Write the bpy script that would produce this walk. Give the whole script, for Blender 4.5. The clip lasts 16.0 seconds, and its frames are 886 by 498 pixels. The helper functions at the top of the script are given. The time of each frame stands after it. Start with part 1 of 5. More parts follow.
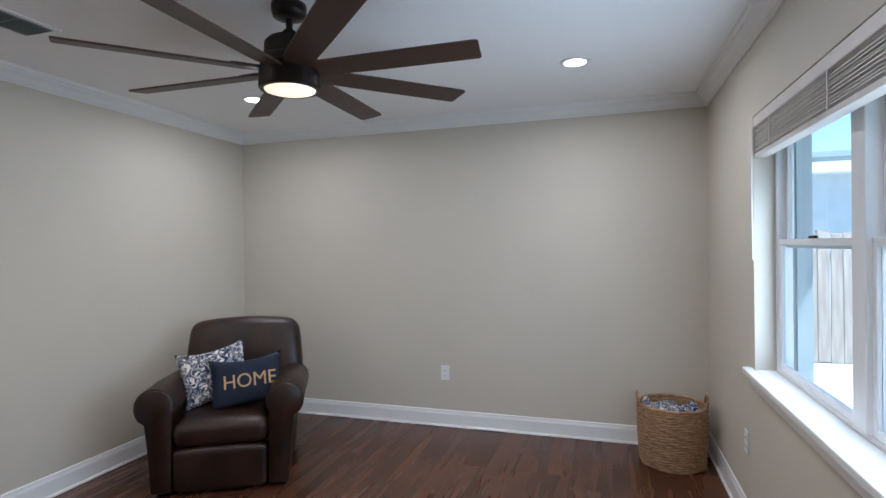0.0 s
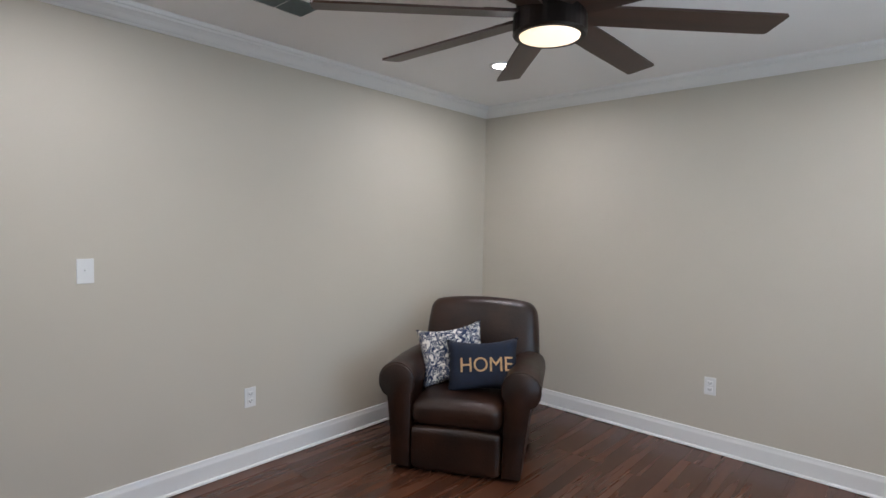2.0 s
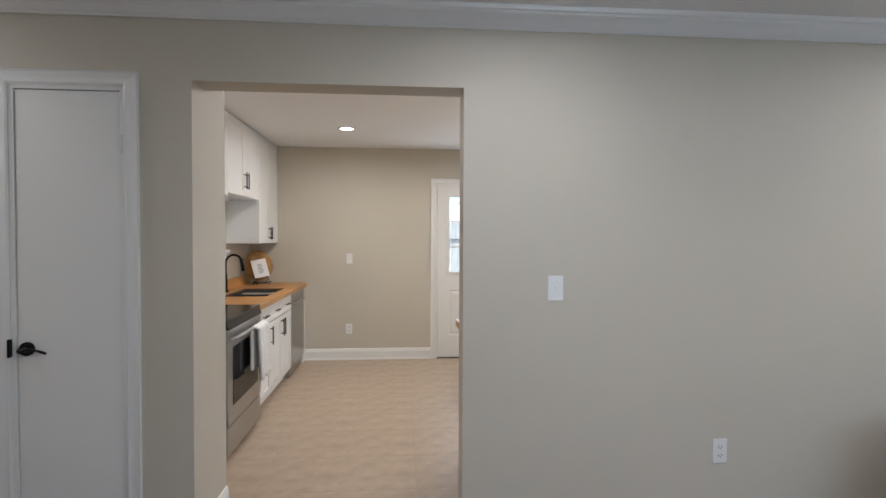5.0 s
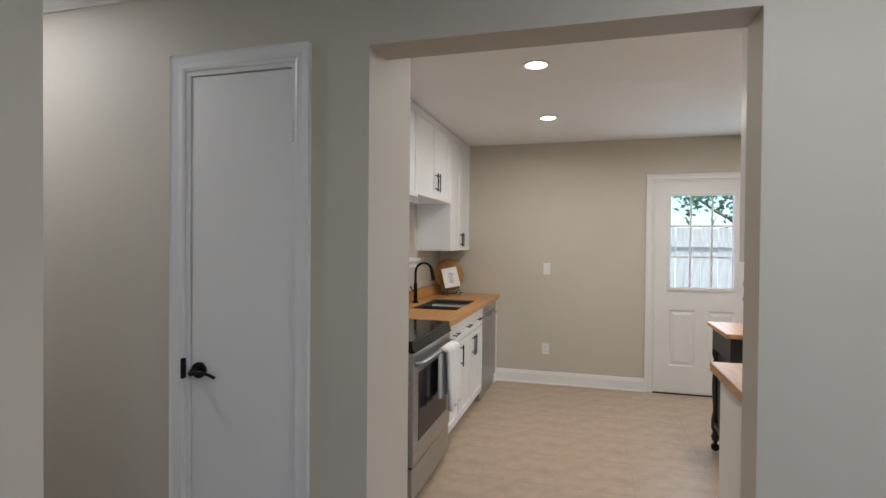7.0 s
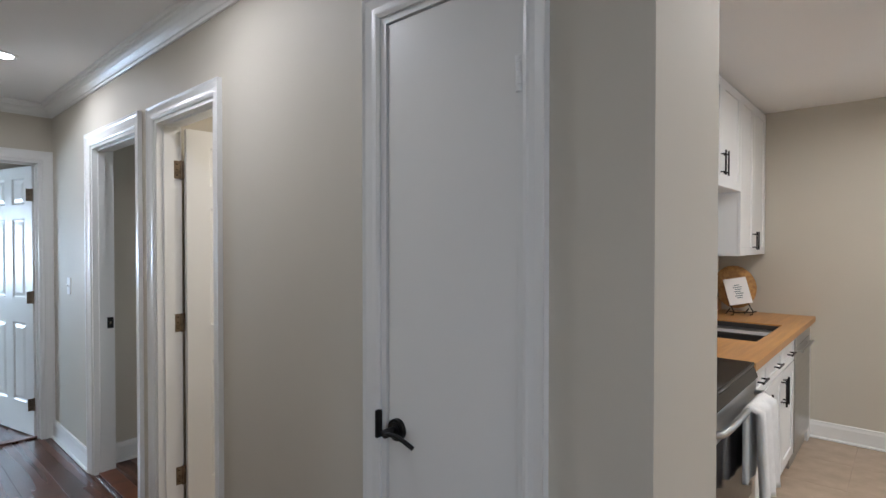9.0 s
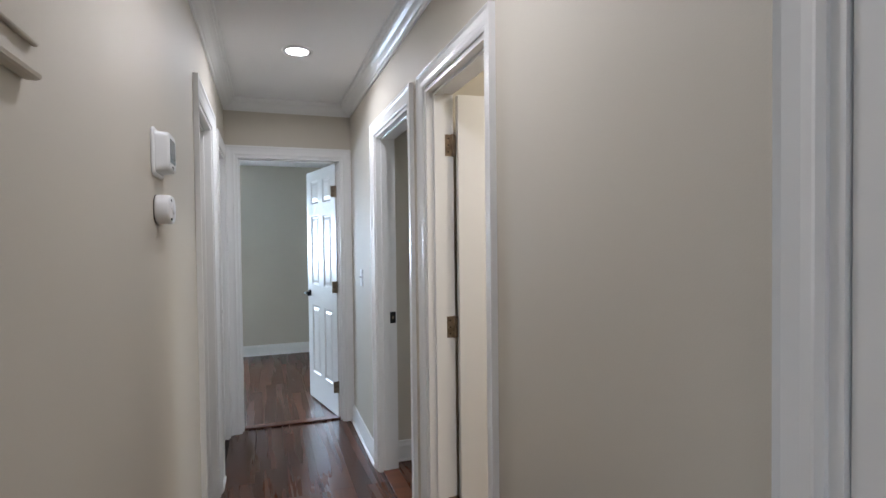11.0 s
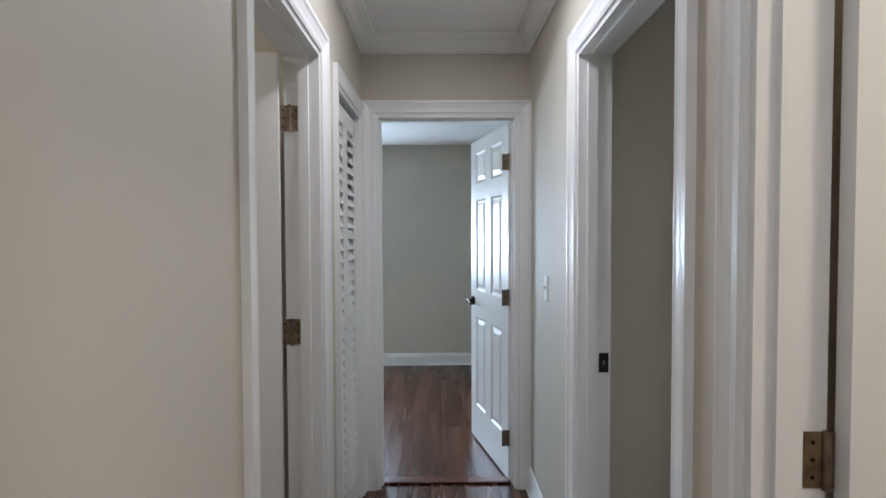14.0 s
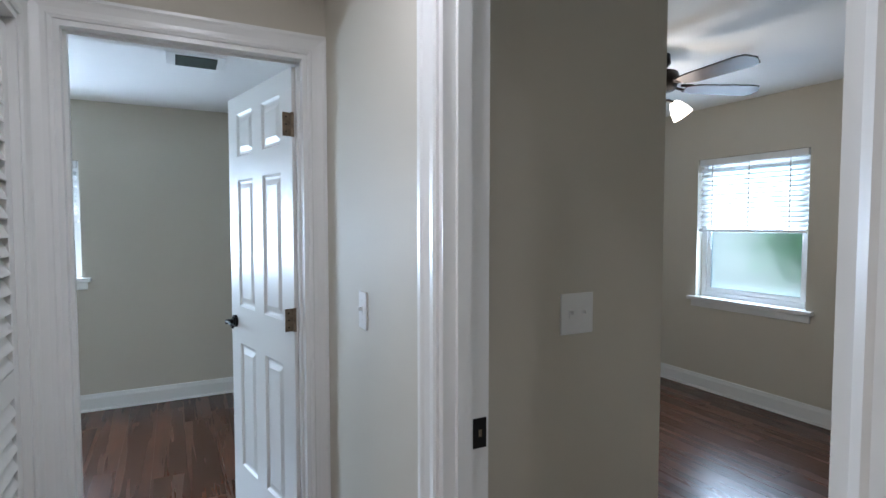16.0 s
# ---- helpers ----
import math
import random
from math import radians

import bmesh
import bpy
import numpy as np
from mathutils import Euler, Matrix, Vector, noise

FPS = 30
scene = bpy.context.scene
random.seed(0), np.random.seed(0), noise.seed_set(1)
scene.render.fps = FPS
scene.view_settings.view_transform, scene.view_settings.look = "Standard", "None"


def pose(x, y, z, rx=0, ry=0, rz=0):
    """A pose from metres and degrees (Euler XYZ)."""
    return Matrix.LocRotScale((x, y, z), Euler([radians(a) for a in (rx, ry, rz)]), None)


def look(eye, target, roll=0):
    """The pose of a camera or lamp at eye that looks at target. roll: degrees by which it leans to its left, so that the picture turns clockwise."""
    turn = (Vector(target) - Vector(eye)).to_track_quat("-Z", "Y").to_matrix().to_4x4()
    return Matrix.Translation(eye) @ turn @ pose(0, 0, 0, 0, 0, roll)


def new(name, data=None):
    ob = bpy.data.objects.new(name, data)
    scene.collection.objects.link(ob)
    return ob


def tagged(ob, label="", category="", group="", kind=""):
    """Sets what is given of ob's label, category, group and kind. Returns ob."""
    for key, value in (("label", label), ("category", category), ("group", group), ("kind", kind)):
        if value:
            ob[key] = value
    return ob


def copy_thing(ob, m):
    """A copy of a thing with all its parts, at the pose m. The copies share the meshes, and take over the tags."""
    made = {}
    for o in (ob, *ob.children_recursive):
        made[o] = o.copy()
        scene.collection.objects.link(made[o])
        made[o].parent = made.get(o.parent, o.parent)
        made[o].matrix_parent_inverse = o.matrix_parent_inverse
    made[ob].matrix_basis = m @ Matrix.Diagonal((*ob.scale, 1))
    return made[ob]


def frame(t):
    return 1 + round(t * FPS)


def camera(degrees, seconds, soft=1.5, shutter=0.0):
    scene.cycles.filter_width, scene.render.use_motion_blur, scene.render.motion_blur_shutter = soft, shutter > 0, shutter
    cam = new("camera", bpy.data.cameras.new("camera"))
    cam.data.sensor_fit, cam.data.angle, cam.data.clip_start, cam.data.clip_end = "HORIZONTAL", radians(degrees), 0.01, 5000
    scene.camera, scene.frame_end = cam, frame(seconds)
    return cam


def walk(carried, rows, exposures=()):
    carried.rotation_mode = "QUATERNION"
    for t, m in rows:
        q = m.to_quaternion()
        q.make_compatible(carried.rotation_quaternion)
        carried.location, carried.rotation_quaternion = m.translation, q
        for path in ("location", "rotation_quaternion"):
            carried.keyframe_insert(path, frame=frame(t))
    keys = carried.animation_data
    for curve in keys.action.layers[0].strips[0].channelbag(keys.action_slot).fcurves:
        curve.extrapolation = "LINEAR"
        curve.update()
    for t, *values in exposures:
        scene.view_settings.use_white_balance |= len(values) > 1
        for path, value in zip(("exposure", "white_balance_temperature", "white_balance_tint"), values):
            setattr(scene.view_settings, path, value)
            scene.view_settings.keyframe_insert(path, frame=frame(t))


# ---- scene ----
cam = camera(80.5, 16.0)
PATH = [
    (0, (0.525, 0.362, 1.452), (-0.071, 2.271, 1.437), -0.8),
    (0.5, (0.436, 0.424, 1.445), (-0.282, 2.29, 1.402), -0.2),
    (1, (0.355, 0.516, 1.454), (-0.529, 2.309, 1.403), 0.4),
    (1.5, (0.281, 0.587, 1.452), (-0.816, 2.258, 1.378), 0.9),
    (2, (0.239, 0.67, 1.456), (-1.101, 2.152, 1.36), 1.1),
    (2.5, (0.203, 0.725, 1.462), (-1.38, 1.945, 1.38), 0.9),
    (3, (0.17, 0.717, 1.464), (-1.626, 1.595, 1.403), 0.3),
    (3.5, (0.143, 0.689, 1.459), (-1.776, 1.247, 1.401), 0.1),
    (4, (0.058, 0.664, 1.433), (-1.899, 1.073, 1.375), 0.1),
    (6.5, (-0.777, 0.539, 1.456), (-2.747, 0.197, 1.429), 0.5),
    (7, (-0.953, 0.457, 1.445), (-2.879, -0.082, 1.42), 0.5),
    (7.5, (-1.167, 0.337, 1.452), (-3.032, -0.384, 1.433), 0.3),
    (8, (-1.327, 0.228, 1.455), (-3.106, -0.686, 1.43), 0.1),
    (8.5, (-1.515, 0.139, 1.452), (-3.172, -0.98, 1.425), 0.1),
    (9, (-1.635, 0.076, 1.466), (-3.127, -1.255, 1.438), 0.0),
    (9.5, (-1.719, -0.05, 1.454), (-3.019, -1.569, 1.421), -0.2),
    (10, (-1.816, -0.218, 1.449), (-2.908, -1.894, 1.428), -0.5),
    (12.5, (-2.078, -1.167, 1.423), (-2.198, -3.162, 1.342), -0.7),
    (13, (-2.093, -1.381, 1.434), (-2.139, -3.379, 1.358), -0.5),
    (13.5, (-2.114, -1.623, 1.41), (-2.133, -3.622, 1.348), -0.2),
    (14, (-2.122, -1.857, 1.418), (-2.133, -3.856, 1.356), -0.2),
    (14.5, (-2.102, -2.094, 1.42), (-2.248, -4.088, 1.351), -0.0),
    (15, (-2.068, -2.338, 1.435), (-2.444, -4.301, 1.37), 0.3),
    (15.5, (-2.046, -2.501, 1.437), (-2.662, -4.402, 1.371), 0.4),
    (16, (-2.096, -2.707, 1.43), (-3.005, -4.486, 1.333), 0.0),
]
walk(cam, [(t, look(eye, target, roll)) for t, eye, target, roll in PATH],
     exposures=[(0.0, 1.25, 5620, 11), (1.5, 1.38, 5830, 11), (3.0, 1.24, 5980, 12), (4.0, 1.29, 5820, 11), (6.5, 0.97, 5760, 10), (7.5, 1.10, 5720, 10), (9.0, 1.13, 5600, 10), (10.0, 1.24, 5720, 12), (12.5, 1.25, 5680, 11), (14.0, 1.06, 5740, 11), (15.0, 1.13, 5800, 11), (16.0, 1.13, 5600, 11)])

# ---- world, light, exposure ----
world = bpy.data.worlds.new("sky")
scene.world = world
world.use_nodes = True
wn = world.node_tree
sky = wn.nodes.new("ShaderNodeTexSky")
sky.sky_type = "NISHITA"
sky.sun_disc = False
sky.sun_elevation, sky.sun_rotation = radians(55), radians(100)
wn.links.new(sky.outputs[0], wn.nodes["Background"].inputs[0])
wn.nodes["Background"].inputs[1].default_value = 0.12


DIM = 0.41


def lamp(name, kind, m, power, colour, size=0.1, spread=None):
    data = bpy.data.lights.new(name, kind)
    data.energy, data.color = power * (1 if kind == "SUN" else DIM), colour
    if kind == "AREA":
        data.shape, data.size = "DISK", size
        if spread:
            data.spread = radians(spread)
    elif kind == "SUN":
        data.angle = radians(size)
    else:
        data.shadow_soft_size = size
    ob = new(name, data)
    ob.matrix_world = m
    return ob


lamp("sun", "SUN", look((0, 0, 0), (-0.45, 0.35, -1.0)), 4.2, (1, 0.95, 0.88), 2.0)


def window_light(name, m, sx, sy, power):
    data = bpy.data.lights.new(name, "AREA")
    data.shape, data.size, data.size_y, data.energy, data.color = "RECTANGLE", sx, sy, power * DIM, (0.74, 0.88, 1.0)
    ob = new(name, data)
    ob.matrix_world = m
    return ob


E_IN = 1.20
window_light("daylight_living", pose(E_IN + 0.083, 2.325, 1.29, 0, 90, 0), 0.75, 1.6, 21)
window_light("daylight_bedroom", pose(-6.12 - 0.062, -5.30, 1.38, 0, -90, 0), 1.0, 0.7, 46)
window_light("daylight_end", pose(-0.86, -7.42 - 0.062, 1.45, 90, 0, 0), 0.9, 0.75, 112)
window_light("daylight_kitchen", pose(-6.40 - 0.006, 1.484, 1.47, 0, -90, 0), 0.85, 0.55, 6)

CAN = (1.0, 0.94, 0.92)
CAN_KITCHEN = (1.0, 0.895, 0.775)

# ---- materials ----


def material(name, colour, rough=0.5, metal=0.0, vary=0.0, scale=3.0, fine=0.0, fine_scale=200.0, stretch=(1, 1, 1),
             second=None, bump=0.0, coat=0.0, spread=0.0, detail=4.0):
    """Principled paint with two scales of variation and a fine relief."""
    mat = bpy.data.materials.new(name)
    mat.use_nodes = True
    nt = mat.node_tree
    b = nt.nodes["Principled BSDF"]
    b.inputs["Roughness"].default_value = rough
    b.inputs["Metallic"].default_value = metal
    b.inputs["Coat Weight"].default_value = coat
    b.inputs["Base Color"].default_value = (*colour, 1)
    co = nt.nodes.new("ShaderNodeTexCoord")
    mp = nt.nodes.new("ShaderNodeMapping")
    mp.inputs["Scale"].default_value = stretch
    nt.links.new(co.outputs["Object"], mp.inputs[0])
    big = nt.nodes.new("ShaderNodeTexNoise")
    big.inputs["Scale"].default_value, big.inputs["Detail"].default_value = scale, detail
    nt.links.new(mp.outputs[0], big.inputs[0])
    if vary or second:
        ramp = nt.nodes.new("ShaderNodeValToRGB")
        lo = second or tuple(c * (1 - vary) for c in colour)
        hi = colour if second else tuple(min(1, c * (1 + vary)) for c in colour)
        ramp.color_ramp.elements[0].position, ramp.color_ramp.elements[1].position = 0.32, 0.68
        ramp.color_ramp.elements[0].color, ramp.color_ramp.elements[1].color = (*lo, 1), (*hi, 1)
        nt.links.new(big.outputs[0], ramp.inputs[0])
        nt.links.new(ramp.outputs[0], b.inputs["Base Color"])
        rr = nt.nodes.new("ShaderNodeMapRange")
        rr.inputs[3].default_value, rr.inputs[4].default_value = rough * 0.88, min(1, rough * 1.12)
        nt.links.new(big.outputs[0], rr.inputs[0])
        nt.links.new(rr.outputs[0], b.inputs["Roughness"])
    if bump:
        small = nt.nodes.new("ShaderNodeTexNoise")
        small.inputs["Scale"].default_value, small.inputs["Detail"].default_value = fine_scale, 3
        nt.links.new(mp.outputs[0], small.inputs[0])
        bp = nt.nodes.new("ShaderNodeBump")
        bp.inputs["Strength"].default_value, bp.inputs["Distance"].default_value = bump, 0.002
        nt.links.new(small.outputs[0], bp.inputs["Height"])
        nt.links.new(bp.outputs[0], b.inputs["Normal"])
    return mat


def glow(name, colour, strength):
    mat = bpy.data.materials.new(name)
    mat.use_nodes = True
    b = mat.node_tree.nodes["Principled BSDF"]
    b.inputs["Base Color"].default_value = (0.9, 0.9, 0.9, 1)
    b.inputs["Emission Color"].default_value = (*colour, 1)
    b.inputs["Emission Strength"].default_value = strength
    return mat


def plank_wood(name, dark, light, rough=0.33):
    """Laminate boards: long grain, cathedral swirls and a tone of its own for every board."""
    mat = bpy.data.materials.new(name)
    mat.use_nodes = True
    nt = mat.node_tree
    L = nt.links.new
    b = nt.nodes["Principled BSDF"]
    co = nt.nodes.new("ShaderNodeTexCoord")
    info = nt.nodes.new("ShaderNodeObjectInfo")
    shift = nt.nodes.new("ShaderNodeVectorMath")
    shift.operation = "MULTIPLY_ADD"
    comb = nt.nodes.new("ShaderNodeCombineXYZ")
    for k in range(3):
        L(info.outputs["Random"], comb.inputs[k])
    L(comb.outputs[0], shift.inputs[0])
    shift.inputs[1].default_value = (37, 91, 13)
    L(co.outputs["Object"], shift.inputs[2])
    mp = nt.nodes.new("ShaderNodeMapping")
    mp.inputs["Scale"].default_value = (1, 0.055, 1)
    L(shift.outputs[0], mp.inputs[0])
    n1 = nt.nodes.new("ShaderNodeTexNoise")
    n1.inputs["Scale"].default_value, n1.inputs["Detail"].default_value, n1.inputs["Distortion"].default_value = 12, 4, 0.35
    L(mp.outputs[0], n1.inputs[0])
    n2 = nt.nodes.new("ShaderNodeTexNoise")
    n2.inputs["Scale"].default_value, n2.inputs["Detail"].default_value = 120, 4
    L(mp.outputs[0], n2.inputs[0])
    mp2 = nt.nodes.new("ShaderNodeMapping")
    mp2.inputs["Scale"].default_value = (1, 0.28, 1)
    L(shift.outputs[0], mp2.inputs[0])
    n3 = nt.nodes.new("ShaderNodeTexNoise")
    n3.inputs["Scale"].default_value, n3.inputs["Detail"].default_value = 7, 3
    L(mp2.outputs[0], n3.inputs[0])
    add = nt.nodes.new("ShaderNodeMath")
    add.operation = "MULTIPLY_ADD"
    L(n2.outputs[0], add.inputs[0])
    add.inputs[1].default_value = 0.22
    mixn = nt.nodes.new("ShaderNodeMath")
    mixn.operation = "MULTIPLY_ADD"
    L(n3.outputs[0], mixn.inputs[0])
    mixn.inputs[1].default_value = 0.45
    half = nt.nodes.new("ShaderNodeMath")
    half.operation = "MULTIPLY"
    half.inputs[1].default_value = 0.45
    L(n1.outputs[0], half.inputs[0])
    L(half.outputs[0], mixn.inputs[2])
    L(mixn.outputs[0], add.inputs[2])
    tone = nt.nodes.new("ShaderNodeMath")
    tone.operation = "MULTIPLY_ADD"
    L(info.outputs["Random"], tone.inputs[0])
    tone.inputs[1].default_value = 0.022
    L(add.outputs[0], tone.inputs[2])
    ramp = nt.nodes.new("ShaderNodeValToRGB")
    ramp.color_ramp.elements[0].position, ramp.color_ramp.elements[1].position = 0.34, 0.80
    ramp.color_ramp.elements[0].color, ramp.color_ramp.elements[1].color = (*dark, 1), (*light, 1)
    L(tone.outputs[0], ramp.inputs[0])
    L(ramp.outputs[0], b.inputs["Base Color"])
    rr = nt.nodes.new("ShaderNodeMapRange")
    rr.inputs[3].default_value, rr.inputs[4].default_value = rough * 0.85, rough * 1.25
    L(n1.outputs[0], rr.inputs[0])
    L(rr.outputs[0], b.inputs["Roughness"])
    bp = nt.nodes.new("ShaderNodeBump")
    bp.inputs["Strength"].default_value, bp.inputs["Distance"].default_value = 0.12, 0.001
    L(n2.outputs[0], bp.inputs["Height"])
    L(bp.outputs[0], b.inputs["Normal"])
    return mat


# the default tint puts the blue of the daylight into the panes
def clear_glass(name, tint=(0.80, 0.94, 1.0), rough=0.0):
    mat = bpy.data.materials.new(name)
    mat.use_nodes = True
    b = mat.node_tree.nodes["Principled BSDF"]
    b.inputs["Base Color"].default_value = (*tint, 1)
    b.inputs["Transmission Weight"].default_value = 1
    b.inputs["Roughness"].default_value = rough
    b.inputs["IOR"].default_value = 1.1
    return mat


PAINT = material("greige_wall_paint", (0.575, 0.533, 0.448), 0.62, vary=0.02, scale=1.3, bump=0.12, fine_scale=260)
CEIL = material("flat_white_ceiling_paint", (0.86, 0.855, 0.845), 0.85, vary=0.015, scale=1.0, bump=0.15, fine_scale=180)
TRIM = material("semigloss_white_trim_paint", (0.80, 0.80, 0.78), 0.30)
DOORW = material("white_door_paint", (0.80, 0.795, 0.77), 0.34)
FLOORW = plank_wood("brown_laminate", (0.020, 0.0080, 0.0048), (0.140, 0.053, 0.026), 0.26)
FLOORGAP = material("dark_floor_joint", (0.02, 0.012, 0.009), 0.7)
VINYL = material("beige_stone_vinyl", (0.49, 0.385, 0.285), 0.42, second=(0.38, 0.295, 0.21), scale=9, bump=0.1, fine_scale=70, detail=8)
VINYLJ = material("vinyl_seam", (0.38, 0.30, 0.215), 0.55)
THRESH = material("stained_threshold", (0.12, 0.04, 0.018), 0.3, vary=0.25, scale=20, stretch=(0.1, 1, 1))
LEATHER = material("dark_brown_leather", (0.030, 0.0112, 0.0055), 0.37, second=(0.0085, 0.0038, 0.0024), scale=6, bump=0.8, fine_scale=90)
LEATHER.node_tree.nodes["Principled BSDF"].inputs["Specular IOR Level"].default_value = 0.42
BLADE = material("walnut_fan_blade", (0.062, 0.028, 0.016), 0.45, second=(0.028, 0.013, 0.008), scale=9, stretch=(0.15, 1.5, 1), bump=0.1)
BRONZE = material("oil_rubbed_bronze", (0.022, 0.016, 0.013), 0.42, metal=0.7, vary=0.2, scale=12)
BLACK = material("matt_black_metal", (0.014, 0.013, 0.013), 0.38, metal=0.6, vary=0.15, scale=20)
NICKEL = material("aged_brass_hinge", (0.30, 0.235, 0.165), 0.38, metal=0.9, second=(0.16, 0.12, 0.085), scale=35)
STEEL = material("brushed_steel", (0.46, 0.46, 0.45), 0.33, metal=1.0, vary=0.08, scale=60, stretch=(0.05, 1, 1))
BLACKGLASS = material("black_oven_glass", (0.008, 0.008, 0.009), 0.12)
BLACKGLASS.node_tree.nodes["Principled BSDF"].inputs["Specular IOR Level"].default_value = 0.2
BUTCHER = material("butcher_block", (0.58, 0.31, 0.10), 0.36, second=(0.42, 0.20, 0.06), scale=9, stretch=(0.25, 4, 1), bump=0.06)
CABINET = material("white_cabinet_lacquer", (0.82, 0.815, 0.80), 0.32)
PLASTIC = material("white_plastic", (0.78, 0.78, 0.765), 0.35, vary=0.01, scale=9)
SLOT = material("dark_slot", (0.05, 0.05, 0.05), 0.5)
NAVY = material("navy_pillow_cloth", (0.010, 0.016, 0.034), 0.9, vary=0.2, scale=30, bump=0.5, fine_scale=500)
JUTE = material("tan_felt_letter", (0.50, 0.33, 0.17), 0.85, vary=0.15, scale=60, bump=0.3, fine_scale=400)
TOWEL = material("white_terry_towel", (0.80, 0.79, 0.77), 0.95, vary=0.04, scale=30, bump=0.8, fine_scale=350)
WICKER = material("tan_seagrass", (0.46, 0.285, 0.15), 0.72, second=(0.20, 0.105, 0.05), scale=26, stretch=(1, 1, 5), bump=0.6, fine_scale=160)
SINK = material("dark_composite_sink", (0.040, 0.036, 0.034), 0.48, metal=0.15, vary=0.1, scale=10)
BLINDW = material("cream_blind_slat", (0.66, 0.62, 0.57), 0.5, vary=0.06, scale=8)
VINYLW = material("white_vinyl_frame", (0.80, 0.81, 0.81), 0.35, vary=0.01, scale=6)
GLASS = clear_glass("window_glass")
# blur and cyan tint stand in for insect screen and overexposed daylight
HAZY = clear_glass("screen_and_glare_glass", (0.66, 0.93, 1.0), 0.30)
GREYSCREEN = material("grey_display", (0.10, 0.115, 0.11), 0.22, vary=0.05, scale=10)
VENTG = material("grey_green_vent", (0.20, 0.25, 0.25), 0.5, vary=0.1, scale=20)
LAMPON = glow("lit_lamp_lens", (1.0, 0.93, 0.86), 5)
FANON = glow("lit_fan_lens", (1.0, 0.74, 0.46), 0.48)
SHADEON = glow("lit_glass_shade", (1.0, 0.85, 0.66), 2.5)
FENCE = material("weathered_fence_board", (0.50, 0.44, 0.38), 0.8, second=(0.34, 0.29, 0.25), scale=5, stretch=(4, 4, 0.4), bump=0.2)
GRASS = material("pale_concrete_ground", (0.55, 0.53, 0.50), 0.9, vary=0.15, scale=2, bump=0.3)
SIDING = material("blue_grey_siding", (0.30, 0.36, 0.39), 0.7, vary=0.05, scale=4)
PALESIDING = material("pale_blue_siding", (0.52, 0.60, 0.64), 0.7, vary=0.05, scale=4)
LEAF = material("leaf_green", (0.12, 0.19, 0.08), 0.55, vary=0.35, scale=6)
BARK = material("bark", (0.10, 0.075, 0.055), 0.9, vary=0.3, scale=20)
TERRA = material("plaited_rattan_plate", (0.48, 0.27, 0.09), 0.7, second=(0.30, 0.15, 0.05), scale=40, bump=0.4)
PAPER = material("white_recipe_card", (0.80, 0.78, 0.76), 0.7)


def damask(name):
    """White cotton with navy floral blots."""
    mat = bpy.data.materials.new(name)
    mat.use_nodes = True
    nt = mat.node_tree
    b = nt.nodes["Principled BSDF"]
    b.inputs["Roughness"].default_value = 0.9
    co = nt.nodes.new("ShaderNodeTexCoord")
    n1 = nt.nodes.new("ShaderNodeTexNoise")
    n1.inputs["Scale"].default_value, n1.inputs["Detail"].default_value, n1.inputs["Distortion"].default_value = 14, 4.0, 2.6
    nt.links.new(co.outputs["Object"], n1.inputs[0])
    ramp = nt.nodes.new("ShaderNodeValToRGB")
    e = ramp.color_ramp.elements
    e[0].position, e[0].color = 0.425, (0.78, 0.75, 0.70, 1)
    e[1].position, e[1].color = 0.44, (0.016, 0.032, 0.085, 1)
    for p, c in ((0.53, (0.016, 0.032, 0.085, 1)), (0.545, (0.78, 0.75, 0.70, 1)), (0.575, (0.70, 0.68, 0.66, 1)), (0.59, (0.03, 0.05, 0.11, 1))):
        k = e.new(p)
        k.color = c
    nt.links.new(n1.outputs[0], ramp.inputs[0])
    nt.links.new(ramp.outputs[0], b.inputs["Base Color"])
    return mat


DAMASK = damask("navy_and_white_floral_cotton")

# ---- builders ----


def box(bm, x0, x1, y0, y1, z0, z1, bevel=0.0):
    v = bmesh.ops.create_cube(bm, size=1)["verts"]
    bmesh.ops.scale(bm, vec=(x1 - x0, y1 - y0, z1 - z0), verts=v)
    bmesh.ops.translate(bm, vec=((x0 + x1) / 2, (y0 + y1) / 2, (z0 + z1) / 2), verts=v)
    if bevel:
        es = list({e for a in v for e in a.link_edges})
        bmesh.ops.bevel(bm, geom=es, offset=bevel, segments=2, affect="EDGES", profile=0.5)
    return v


def cyl(bm, c, r, h, axis="z", seg=24, r2=None):
    """Cylinder or cone centred on c."""
    m = {"z": Matrix.Identity(4), "x": pose(0, 0, 0, 0, 90, 0), "y": pose(0, 0, 0, -90, 0, 0)}[axis]
    return bmesh.ops.create_cone(bm, cap_ends=True, segments=seg, radius1=r, radius2=r if r2 is None else r2, depth=h,
                                 matrix=Matrix.Translation(c) @ m)["verts"]


def lathe(bm, prof, seg=28, m=Matrix.Identity(4)):
    """Turns (radius, z) pairs round z."""
    rings = [[bm.verts.new(m @ Vector((r * math.cos(2 * math.pi * k / seg), r * math.sin(2 * math.pi * k / seg), z))) for k in range(seg)] for r, z in prof]
    for a, b in zip(rings, rings[1:]):
        for k in range(seg):
            bm.faces.new((a[k], a[(k + 1) % seg], b[(k + 1) % seg], b[k]))
    for ring, flip in ((rings[0], True), (rings[-1], False)):
        bm.faces.new(ring[::-1] if flip else ring)


